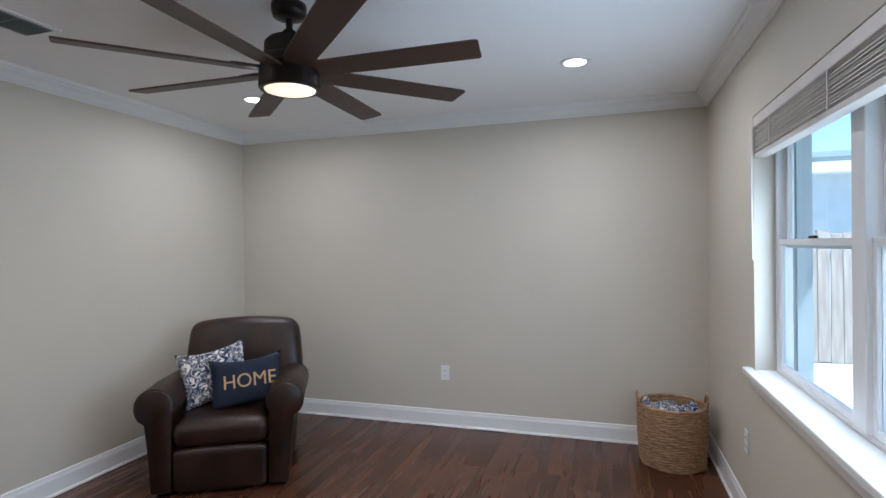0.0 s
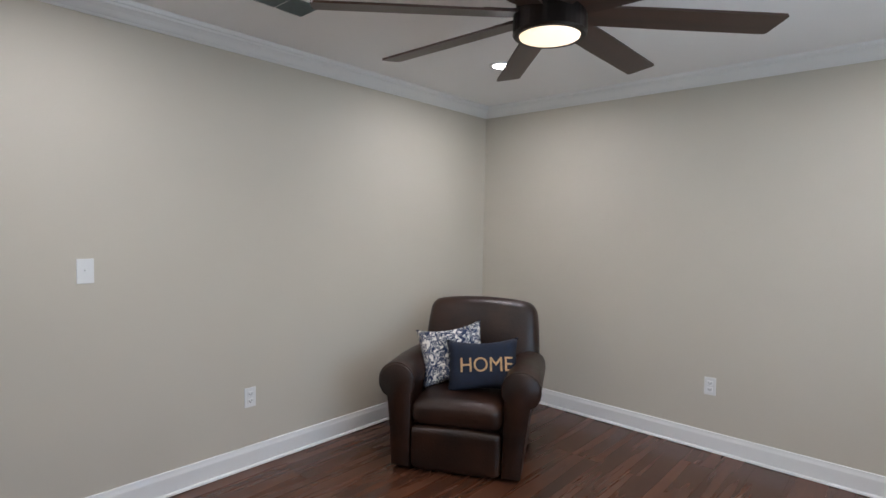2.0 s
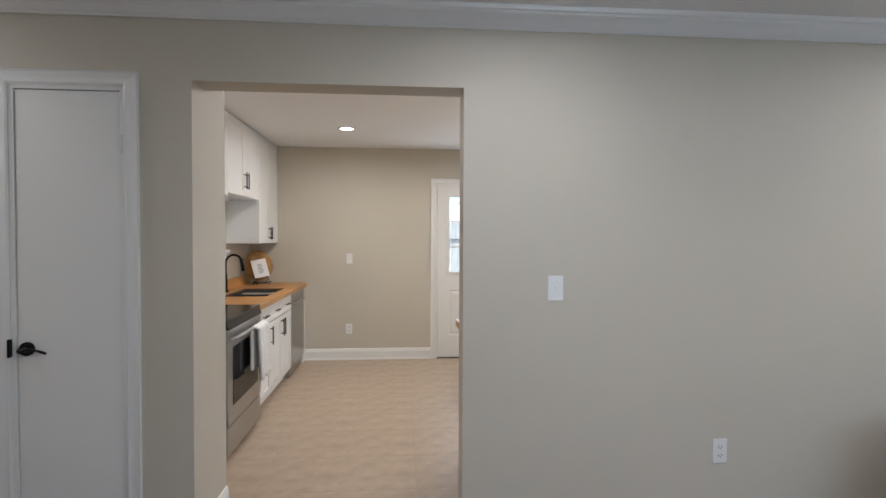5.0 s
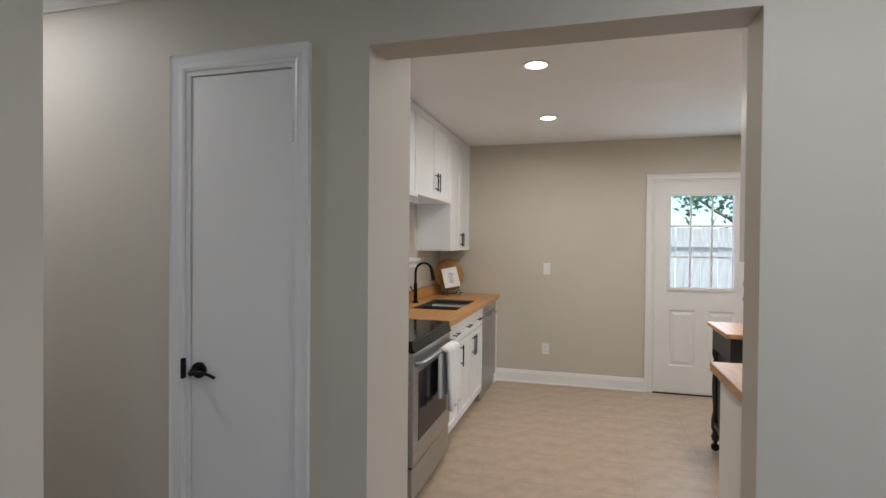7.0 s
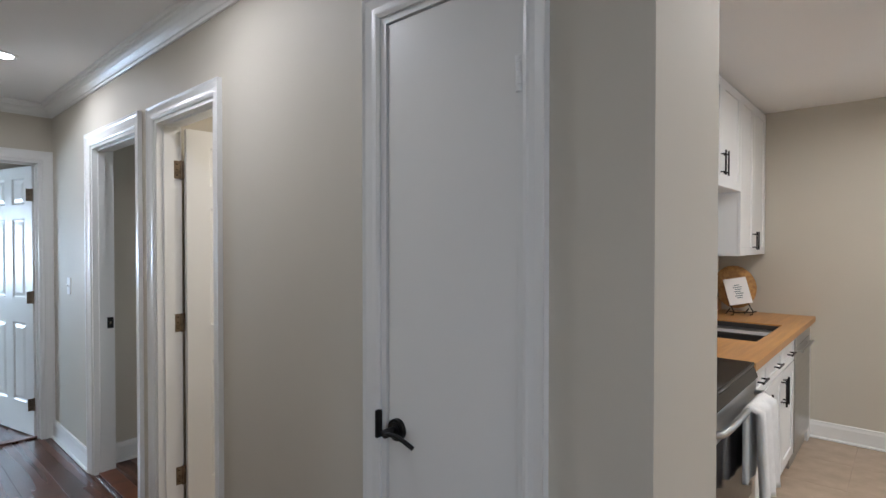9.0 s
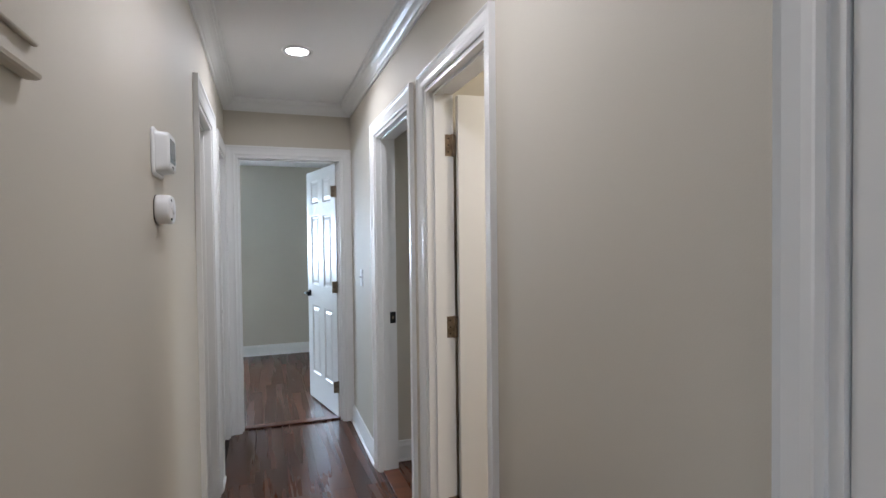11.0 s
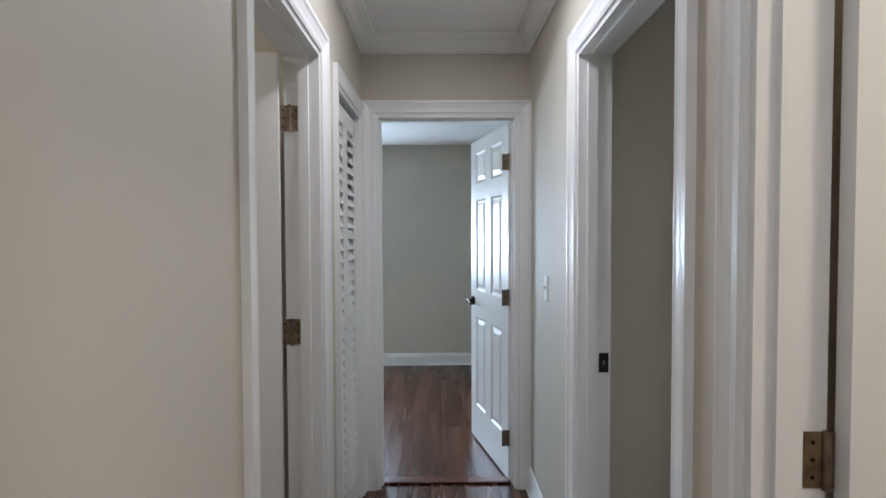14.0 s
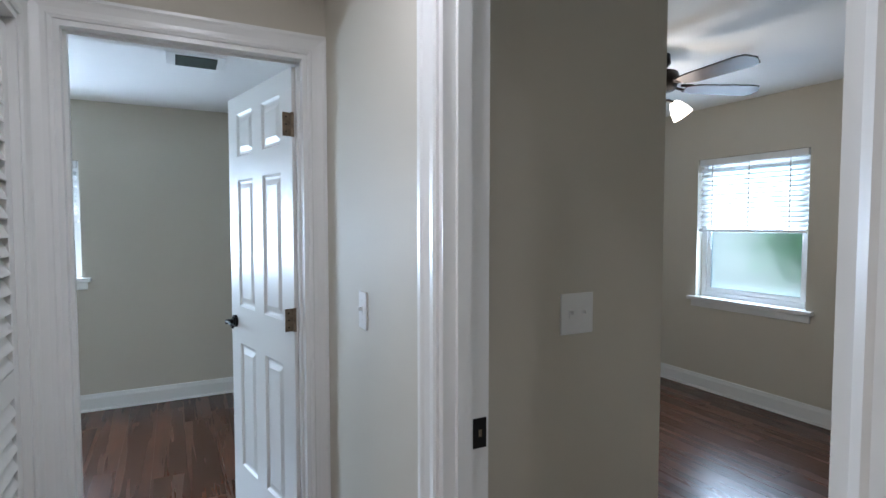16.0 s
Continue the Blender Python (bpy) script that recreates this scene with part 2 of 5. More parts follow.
def tube(bm, pts, r, seg=10):
    """Round bar through points."""
    pts = [Vector(p) for p in pts]
    rings = []
    up = Vector((0.13, 0.31, 0.94))
    for i, p in enumerate(pts):
        d = (pts[min(i + 1, len(pts) - 1)] - pts[max(i - 1, 0)]).normalized()
        a = d.cross(up).normalized()
        b = d.cross(a)
        rings.append([bm.verts.new(p + r * (math.cos(2 * math.pi * k / seg) * a + math.sin(2 * math.pi * k / seg) * b)) for k in range(seg)])
    for a, b in zip(rings, rings[1:]):
        for k in range(seg):
            bm.faces.new((a[k], a[(k + 1) % seg], b[(k + 1) % seg], b[k]))
    bm.faces.new(rings[0][::-1])
    bm.faces.new(rings[-1])


def sweep(bm, prof, pts, closed=False):
    """Moves a (inward, height) profile along plan points, mitred; inward is to the left of travel."""
    n = len(pts)
    P = [Vector((p[0], p[1], 0)) for p in pts]
    rings = []
    for i in range(n):
        d0 = (P[i] - P[i - 1]).normalized() if (closed or i > 0) else None
        d1 = (P[(i + 1) % n] - P[i]).normalized() if (closed or i < n - 1) else None
        d0, d1 = d0 or d1, d1 or d0
        n0, n1 = Vector((-d0.y, d0.x, 0)), Vector((-d1.y, d1.x, 0))
        m = (n0 + n1) / (1 + n0.dot(n1))
        rings.append([bm.verts.new(P[i] + m * u + Vector((0, 0, z))) for u, z in prof])
    k = len(prof)
    for i in range(n if closed else n - 1):
        a, b = rings[i], rings[(i + 1) % n]
        for j in range(k):
            bm.faces.new((a[j], a[(j + 1) % k], b[(j + 1) % k], b[j]))
    if not closed:
        bm.faces.new(rings[0])
        bm.faces.new(rings[-1][::-1])


def mesh(name, bm, mat, smooth=False):
    bmesh.ops.recalc_face_normals(bm, faces=bm.faces)
    me = bpy.data.meshes.new(name)
    bm.to_mesh(me)
    bm.free()
    me.materials.append(mat)
    if smooth:
        for p in me.polygons:
            p.use_smooth = True
    return me


def part(name, bm, mat, parent=None, label="", smooth=False, m=None):
    ob = new(name, mesh(name, bm, mat, smooth))
    if parent:
        ob.parent = parent
    if m is not None:
        ob.matrix_basis = m
    if label:
        ob["label"] = label
    return ob


def thing(name, m, label, category, group="", kind=""):
    ob = new(name)
    ob.empty_display_size = 0.05
    ob.matrix_basis = m
    return tagged(ob, label, category, group, kind)


def bmnew():
    return bmesh.new()


def one(name, mat, *boxes, bevel=0.0, parent=None, label="", m=None, smooth=False):
    bm = bmnew()
    for b in boxes:
        box(bm, *b, bevel=bevel)
    return part(name, bm, mat, parent, label, smooth, m)


def rounded(bm, x0, x1, y0, y1, z0, z1, r, cuts=7, puff=0.0):
    """Soft block: a subdivided box with rounded edges and an optional crown."""
    v = bmesh.ops.create_cube(bm, size=2)["verts"]
    es = list({e for a in v for e in a.link_edges})
    bmesh.ops.subdivide_edges(bm, edges=es, cuts=cuts, use_grid_fill=True)
    vs = bm.verts[:]
    h = Vector(((x1 - x0) / 2, (y1 - y0) / 2, (z1 - z0) / 2))
    c = Vector(((x0 + x1) / 2, (y0 + y1) / 2, (z0 + z1) / 2))
    for a in vs:
        u = a.co.copy()
        u = Vector([math.copysign(abs(t) ** 0.6, t) for t in u])
        q = Vector((u.x * h.x, u.y * h.y, u.z * h.z))
        inner = Vector([max(-(hh - r), min(hh - r, qq)) for hh, qq in zip(h, q)])
        d = q - inner
        if d.length > 1e-9:
            q = inner + d.normalized() * min(r, d.length if d.length < r else r)
        if puff:
            q.z += math.copysign(puff, q.z) * (1 - u.x ** 2) * (1 - u.y ** 2) if abs(u.z) > 0.5 else 0
        a.co = c + q
    return vs

# ---- structure ----
W, E_, N, S = -2.615, 1.20, 4.36, -0.535
WB = -2.730
HE, HS = -1.70, -4.71
K, KS, KN = -6.40, -1.10, 2.30
H = 2.47
CY, CH = -7.42, 2.345
AX, AH = -6.12, 2.405
BX = -3.447


def wall(name, axis, a0, a1, b0, b1, top, openings=(), label="", base=0.0):
    """A wall whose thickness spans a0..a1 across, running b0..b1 along the given axis; openings are (from, to, bottom, top)."""
    bm = bmnew()

    def put(s, e, z0, z1):
        if e - s < 1e-4 or z1 - z0 < 1e-4:
            return
        if axis == "y":
            box(bm, a0, a1, s, e, z0, z1)
        else:
            box(bm, s, e, a0, a1, z0, z1)
    at = b0
    for s, e, z0, z1 in sorted(openings):
        put(at, s, base, top)
        put(s, e, base, z0)
        put(s, e, z1, top)
        at = e
    put(at, b1, base, top)
    return tagged(part(name, bm, PAINT), label or "smooth greige painted plaster wall", "wall", kind="structure")


DOORS_W = {"closet": (-1.027, -0.556, 2.085), "bath": (-2.690, -2.045, 2.060), "bed": (-3.738, -2.940, 2.060)}
TOP = H + 0.10
wall("wall_west", "y", WB, W, HS - 0.12, N + 0.12, TOP,
     [(-0.275, 0.92, 0, 2.118)] + [(a, b, 0, t) for a, b, t in DOORS_W.values()], "greige painted wall with doorways and kitchen opening")
wall("wall_north", "x", N, N + 0.12, W, E_ + 0.16, TOP)
wall("wall_east", "y", E_, E_ + 0.16, S - 0.12, N, TOP, [(1.45, 3.20, 0.83, 2.045)], "greige painted wall around a wide window")
wall("wall_south", "x", S - 0.12, S, HE, E_, TOP)
wall("wall_hall_east", "y", HE, HE + 0.12, HS - 0.12, S - 0.12, TOP, [(-3.720, -3.040, 0, 2.055), (-4.640, -4.010, 0, 2.035)])
wall("wall_hall_end", "x", HS - 0.12, HS, W, HE, TOP, [(-2.548, -1.772, 0, 2.06)], "tan wall above the doorway at the end of the hall")
# kitchen
wall("wall_kitchen_back", "y", K - 0.14, K, KS - 0.12, KN + 0.12, TOP, [(1.045, 1.935, 0, 2.065)])
wall("wall_kitchen_south", "x", KS - 0.12, KS, K, WB, TOP, [(-5.53, -4.72, 1.30, 1.78)])
wall("wall_kitchen_north", "x", KN, KN + 0.12, K, WB, TOP)
wall("wall_kitchen_east", "y", -2.770, WB, -0.275, KN, TOP, [(-0.275, 0.92, 0, 2.118)])
wall("wall_pantry", "x", -0.40, -0.275, -3.04, WB, TOP)
wall("wall_pantry_back", "y", -3.04, -2.94, KS, -0.40, TOP)
# bathroom, bedroom, end room, side room
wall("wall_bath_west", "y", -4.70, -4.60, -2.90, KS - 0.12, TOP)
wall("wall_bath_south", "x", -2.93, -2.83, AX, WB, TOP)
wall("wall_closet_north", "x", -3.96, -3.845, BX, WB, TOP, label="shaded grey-beige bedroom wall with a light switch")
wall("wall_closet_west", "y", BX, -3.40, -7.54, -3.96, TOP)
wall("wall_bedroom_west", "y", AX - 0.15, AX, -7.54, -2.83, TOP, [(-5.745, -4.850, 0.80, 1.975)])
wall("wall_bedroom_south", "x", -7.54, CY, AX, BX, TOP)
wall("wall_end_room_south", "x", CY - 0.15, CY, -3.40, 0.62, TOP, [(-1.465, -0.335, 1.02, 1.90)])
wall("wall_end_room_east", "y", 0.50, 0.62, CY, HS - 0.12, TOP)
wall("wall_end_room_north", "x", HS - 0.12, HS, HE + 0.12, 0.50, TOP)
wall("wall_end_room_corner", "x", HS - 0.12, HS, -3.40, WB, TOP)
wall("wall_side_room_east", "y", 0.30, 0.42, HS, S - 0.12, TOP)
wall("wall_side_room_north", "x", -2.62, -2.50, HE + 0.12, 0.30, TOP)
wall("wall_louvre_closet", "x", -3.92, -3.85, HE + 0.12, -0.88, TOP)
# unseen wall, added to keep side room light out of the louvre slits
wall("wall_louvre_light_block", "y", -0.95, -0.88, HS, -3.92, TOP)


def ceiling(name, x0, x1, y0, y1, z, label="flat white painted ceiling"):
    tagged(one(name, CEIL, (x0, x1, y0, y1, z, z + 0.08)), label, "ceiling", kind="structure")


ceiling("ceiling_living", W, E_, S, N, H)
ceiling("ceiling_hall", W, HE, HS, S, H)
ceiling("ceiling_kitchen", K, WB, KS, KN, H)
ceiling("ceiling_bath", -4.60, WB, -2.83, KS - 0.12, H - 0.03)
ceiling("ceiling_bedroom", AX, WB, -3.845, -2.93, AH)
ceiling("ceiling_bedroom_main", AX, BX, CY, -3.845, AH)
ceiling("ceiling_end_room", -3.40, 0.50, CY, HS - 0.12, CH)
ceiling("ceiling_side_room", HE + 0.12, 0.30, HS, -2.62, H)

crown = [(0, 2.383), (0.010, 2.383), (0.016, 2.392), (0.022, 2.394), (0.030, 2.402), (0.042, 2.418), (0.056, 2.430), (0.066, 2.436),
         (0.068, 2.446), (0.078, 2.450), (0.082, 2.462), (0.082, 2.474), (0, 2.474)]
bm = bmnew()
sweep(bm, crown, [(W, N), (W, HS), (HE, HS), (HE, S), (E_, S), (E_, N)], True)
tagged(part("trim_crown", bm, TRIM), "white stepped crown moulding round the ceiling", "crown moulding", kind="structure")

BASE = [(0, 0.004), (0.014, 0.004), (0.014, 0.10), (0.010, 0.115), (0.008, 0.130), (0, 0.133)]
SHOE = [(0.0145, 0.004), (0.026, 0.004), (0.024, 0.014), (0.0145, 0.020)]


def baseboard(pts):
    bm = bmnew()
    sweep(bm, BASE, pts)
    sweep(bm, SHOE, pts)
    tagged(part("baseboard", bm, TRIM), "white painted baseboard with shoe moulding", "baseboard", kind="structure")


CW = 0.075
baseboard([(W, N), (W, 0.92), (-2.770, 0.92)])
baseboard([(-3.04, -0.275), (W, -0.275), (W, -0.556 + 0.060)])
baseboard([(W, -1.027 - 0.060), (W, -2.045 + 0.062)])
baseboard([(W, -2.690 - CW), (W, -2.940 + CW)])
baseboard([(W, -3.738 - CW), (W, HS)])
baseboard([(HE, -3.040 + CW), (HE, S), (E_, S), (E_, N), (W, N)])
baseboard([(HE, -4.010 + 0.04), (HE, -3.720 - CW)])
baseboard([(K, 0.985), (K, -0.50)])
baseboard([(K, KN), (K, 1.995)])
baseboard([(-3.40, CY), (0.50, CY), (0.50, HS - 0.12), (-1.70, HS - 0.12)])
baseboard([(-3.40, HS - 0.12), (-3.40, CY)])
baseboard([(BX, CY), (BX, -3.845), (WB, -3.845)])
baseboard([(AX, -2.93), (AX, CY), (BX, CY)])


def casing(name, axis, face, out, a, b, top, cw=CW):
    """Moulded casing round an opening a..b on a wall's face; out is +1 or -1, the side it stands proud on."""
    prof = [(0.0, 0.0), (0.0, 0.009), (0.010, 0.013), (0.016, 0.011), (0.030, 0.011), (0.052, 0.016), (0.060, 0.021), (cw, 0.021), (cw, 0.0)]
    bm = bmnew()
    corners = [(a, 0.0, -1, 0), (a, top, -1, 1), (b, top, 1, 1), (b, 0.0, 1, 0)]
    rings = []
    for s, z, ds, dz in corners:
        ring = []
        for u, d in prof:
            p, q, r = s + ds * u, face + out * d, z + dz * u
            ring.append(bm.verts.new((q, p, r) if axis == "y" else (p, q, r)))
        rings.append(ring)
    k = len(prof)
    for r0, r1 in zip(rings, rings[1:]):
        for j in range(k):
            bm.faces.new((r0[j], r0[(j + 1) % k], r1[(j + 1) % k], r1[j]))
    bm.faces.new(rings[0])
    bm.faces.new(rings[-1])
    return tagged(part(name, bm, TRIM), "glossy white moulded door casing", "door casing", kind="structure")


def lining(name, axis, f0, f1, a, b, top, stop=None):
    """Jamb boards and a stop inside an opening."""
    bm = bmnew()
    t = 0.018
    lo, hi = min(f0, f1) - 0.002, max(f0, f1) + 0.002

    def put(p0, p1, q0, q1, z0, z1):
        if axis == "y":
            box(bm, q0, q1, p0, p1, z0, z1)
        else:
            box(bm, p0, p1, q0, q1, z0, z1)
    put(a, a + t, lo, hi, 0, top)
    put(b - t, b, lo, hi, 0, top)
    put(a + t, b - t, lo, hi, top - t, top)
    if stop:
        s0, s1 = stop
        put(a + t, a + t + 0.011, s0, s1, 0, top - t)
        put(b - t - 0.011, b - t, s0, s1, 0, top - t)
        put(a + t + 0.011, b - t - 0.011, s0, s1, top - t - 0.011, top - t)
    return tagged(part(name, bm, TRIM), "white painted door jamb lining", "door jamb", kind="structure")


for key, (a, b, t) in DOORS_W.items():
    casing("trim_casing_" + key, "y", W, 1, a, b, t, {"bath": 0.062, "closet": 0.060}.get(key, CW))
    lining("trim_jamb_" + key, "y", WB, W, a, b, t, (WB + 0.050, WB + 0.085) if key != "closet" else (W - 0.075, W - 0.045))
casing("trim_casing_side", "y", HE, -1, -3.720, -3.040, 2.055)
lining("trim_jamb_side", "y", HE, HE + 0.12, -3.720, -3.040, 2.055, (HE + 0.035, HE + 0.070))
casing("trim_casing_louvre", "y", HE, -1, -4.640, -4.010, 2.035, 0.060)
lining("trim_jamb_louvre", "y", HE, HE + 0.12, -4.640, -4.010, 2.035)
casing("trim_casing_end", "x", HS, 1, -2.548, -1.772, 2.06, 0.070)
lining("trim_jamb_end", "x", HS - 0.12, HS, -2.548, -1.772, 2.06, (HS - 0.080, HS - 0.045))
casing("trim_casing_back", "y", K, 1, 1.045, 1.935, 2.065, 0.060)
lining("trim_jamb_back", "y", K - 0.14, K, 1.045, 1.935, 2.065, (K - 0.12, K - 0.06))
tagged(one("trim_threshold", THRESH, (-2.530, -1.790, HS - 0.125, HS - 0.055, 0.004, 0.014), bevel=0.004), "reddish stained wooden threshold strip", "threshold", kind="structure")
tagged(one("trim_threshold_bed", THRESH, (WB, W - 0.02, -3.718, -2.960, 0.004, 0.012), bevel=0.003), "reddish stained wooden threshold strip", "threshold", kind="structure")

# ---- floors (boards are laid at the end) ----
floor_living = tagged(one("floor_living", FLOORGAP, (W, E_, S, N, -0.12, -0.004)), "reddish-brown wood-look laminate plank floor", "floor", kind="structure")
floor_hall = tagged(one("floor_hall", FLOORGAP, (W, HE, HS - 0.12, S, -0.12, -0.004)), "dark brown wood-look laminate plank floor", "floor", kind="structure")
floor_end = tagged(one("floor_end_room", FLOORGAP, (-3.40, 0.50, CY, HS - 0.12, -0.12, -0.004)), "dark brown wood-look laminate plank floor", "floor", kind="structure")
floor_bed = tagged(one("floor_bedroom", FLOORGAP, (AX, BX, CY, -3.845, -0.12, -0.004), (AX, W, -3.845, -2.93, -0.12, -0.004)), "dark brown wood-look laminate plank floor", "floor", kind="structure")
tagged(one("floor_bath", VINYL, (-4.60, W, -2.83, KS - 0.12, -0.12, 0.0)), "beige vinyl bathroom floor", "floor", kind="structure")
tagged(one("floor_side_room", FLOORGAP, (HE, 0.30, HS, -2.62, -0.12, 0.0)), "dark brown floor", "floor", kind="structure")
floor_kitchen = tagged(one("floor_kitchen", VINYLJ, (K, W, KS, KN, -0.12, -0.003)), "beige stone-look vinyl tile kitchen floor", "floor", kind="structure")

# ---- lamps in the ceilings ----


def recessed_light(x, y, z, colour, power, label="round white recessed ceiling light, switched on"):
    t = thing("recessed_light", pose(x, y, z), label, "ceiling light", "recessed ceiling lights")
    bm = bmnew()
    lathe(bm, [(0.058, 0.002), (0.062, -0.006), (0.074, -0.007), (0.084, -0.004), (0.086, 0.002)], 32)
    part("trim_ring", bm, PLASTIC, t, smooth=True)
    bm = bmnew()
    lathe(bm, [(0.061, -0.001), (0.060, -0.005), (0.03, -0.006)], 28)
    part("lens", bm, LAMPON, t, "glowing round lens")
    lamp("recessed_lamp", "AREA", pose(x, y, z - 0.012), power, colour, 0.115, 172)


for x, y in ((-1.77, 3.42), (0.37, 3.40), (-1.77, 1.15), (0.37, 1.15)):
    recessed_light(x, y, H, CAN, 10.5)
for y, p in ((-3.574, 9.2), (-1.75, 6.4)):
    recessed_light(-2.157, y, H, CAN, p)
for x, y in ((-4.0, 0.15), (-5.30, 0.12), (-5.23, 1.60), (-4.0, 1.60)):
    recessed_light(x, y, H, CAN_KITCHEN, 11.7)

# ---- wall plates ----


def plate(name, m, kind="outlet", n=1):
    """A wall plate facing +y of its own, standing on the plane y = 0."""
    w = 0.070 + 0.046 * (n - 1)
    lab = "white double power outlet plate on the wall" if kind == "outlet" else ("white toggle light switch plate on the wall" if n == 1 else "white two-gang toggle switch plate on the wall")
    t = thing(name, m, lab, "power outlet" if kind == "outlet" else "light switch")
    one("cover_plate", PLASTIC, (-w / 2, w / 2, 0, 0.006, -0.058, 0.058), bevel=0.002, parent=t)
    for k in range(n):
        cx = (k - (n - 1) / 2) * 0.046
        if kind == "outlet":
            for cz in (-0.021, 0.021):
                r = one("receptacle", PLASTIC, (cx - 0.017, cx + 0.017, 0.005, 0.009, cz - 0.014, cz + 0.014), bevel=0.003, parent=t)
                one("slot", SLOT, (cx - 0.009, cx - 0.006, 0.0085, 0.0096, cz - 0.004, cz + 0.006), (cx + 0.006, cx + 0.009, 0.0085, 0.0096, cz - 0.004, cz + 0.005),
                    (cx - 0.002, cx + 0.002, 0.0085, 0.0096, cz - 0.010, cz - 0.006), parent=r, label="dark socket slots")
        else:
            one("collar", PLASTIC, (cx - 0.0065, cx + 0.0065, 0.005, 0.008, -0.013, 0.013), parent=t)
            one("toggle", PLASTIC, (cx - 0.004, cx + 0.004, 0.007, 0.019, 0.000, 0.010), bevel=0.0015, parent=t)
        for cz in ((0,) if kind == "outlet" else (-0.030, 0.030)):
            bm = bmnew()
            cyl(bm, (cx, 0.0064, cz), 0.0025, 0.002, "y", 10)
            part("screw", bm, PLASTIC, t)
    return t


plate("power_outlet", pose(-0.718, N, 0.43, 0, 0, 180))
plate("power_outlet", pose(W, 2.163, 0.42, 0, 0, -90))
plate("power_outlet", pose(E_, 3.36, 0.43, 0, 0, 90))
plate("light_switch", pose(W, 1.352, 1.205, 0, 0, -90), "switch")
plate("light_switch", pose(K, 0.039, 1.185, 0, 0, -90), "switch")
plate("power_outlet", pose(K, 0.034, 0.365, 0, 0, -90))
plate("light_switch", pose(W, -4.265, 1.160, 0, 0, -90), "switch")
plate("light_switch", pose(-3.10, -3.845, 1.177), "switch", 2)

# ---- windows ----


def double_hung(name, m, w, z0, z1, depth, label, sashes=1, f=0.045, s=0.036, post=0.08, glass=GLASS):
    """Window in its own opening: x along the wall, +y into the room, y = 0 the wall's face. The frame sits at y = -depth."""
    t = tagged(thing(name, m, label, "window"), kind="structure")
    y0, y1 = -depth - 0.07, -depth
    fr = one("window_frame", VINYLW, (-w / 2, -w / 2 + f, y0, y1, z0, z1), (w / 2 - f, w / 2, y0, y1, z0, z1), (-w / 2 + f, w / 2 - f, y0, y1, z1 - f, z1),
             (-w / 2 + f, w / 2 - f, y0, y1, z0, z0 + f), bevel=0.004, parent=t)
    n = sashes
    step = (w - 2 * f + (post if n > 1 else 0)) / n
    mid = (z0 + z1) / 2
    for k in range(n):
        a = -w / 2 + f + k * step
        b = a + step - (post if n > 1 else 0)
        if k:
            one("mullion", VINYLW, (a - post, a, y0 - 0.002, y1 + 0.008, z0 + f, z1 - f), bevel=0.004, parent=t)
        for lo, hi, dy in ((mid - 0.02, z1 - f, -0.040), (z0 + f, mid + 0.02, -0.008)):
            ya, yb = y1 + dy - 0.028, y1 + dy
            sash = one("sash", VINYLW, (a, a + s, ya, yb, lo, hi), (b - s, b, ya, yb, lo, hi), (a + s, b - s, ya, yb, hi - s, hi), (a + s, b - s, ya, yb, lo, lo + s), bevel=0.003, parent=t)
            g = one("pane", glass, (a + s, b - s, ya + 0.011, ya + 0.015, lo + s, hi - s), parent=sash)
            g.visible_shadow = False
        one("sash_lock", BRONZE, ((a + b) / 2 - 0.03, (a + b) / 2 + 0.03, y1 - 0.026, y1 - 0.010, mid + 0.020, mid + 0.032), bevel=0.003, parent=t, label="dark metal sash lock")
    one("window_sill", TRIM, (-w / 2 - 0.06, w / 2 + 0.06, 0.0, 0.045, z0 - 0.028, z0 + 0.004), (-w / 2 + 0.001, w / 2 - 0.001, -depth, 0.0, z0 - 0.028, z0 + 0.004), bevel=0.006, parent=t, label="glossy white window stool")
    one("apron", TRIM, (-w / 2 - 0.035, w / 2 + 0.035, 0.0, 0.014, z0 - 0.085, z0 - 0.028), bevel=0.003, parent=t)
    return t


def blind(m, w, z_top, drop, slats, gap, label, open_slats=False):
    """A horizontal blind hung in a window; x along the wall."""
    t = thing("window_blind", m, label, "window blind")
    one("head_rail", BLINDW if not open_slats else VINYLW, (-w / 2, w / 2, -0.055, 0.0, z_top - 0.055, z_top - 0.004), bevel=0.004, parent=t)
    me = None
    z = z_top - 0.060
    rng = random.Random(4)
    for k in range(slats):
        if me is None:
            bm = bmnew()
            box(bm, -w / 2 + 0.004, w / 2 - 0.004, -0.025, 0.025, -0.0018, 0.0018)
            me = mesh("slat", bm, BLINDW if not open_slats else VINYLW)
        s = new("slat", me)
        s.parent = t
        s.matrix_basis = pose(0, -0.030, z - gap * (k + 1), (rng.uniform(-5, 5) if not open_slats else -38), rng.uniform(-0.2, 0.2), 0)
    zb = z - gap * (slats + 1)
    one("bottom_rail", BLINDW if not open_slats else VINYLW, (-w / 2 + 0.002, w / 2 - 0.002, -0.056, -0.004, zb - 0.022, zb), bevel=0.004, parent=t)
    for cx in (-w * 0.36, 0.0, w * 0.36):
        one("ladder_tape", BLINDW, (cx - 0.005, cx + 0.005, -0.003, -0.001, zb, z_top - 0.055), parent=t, label="woven ladder tape")
    return t


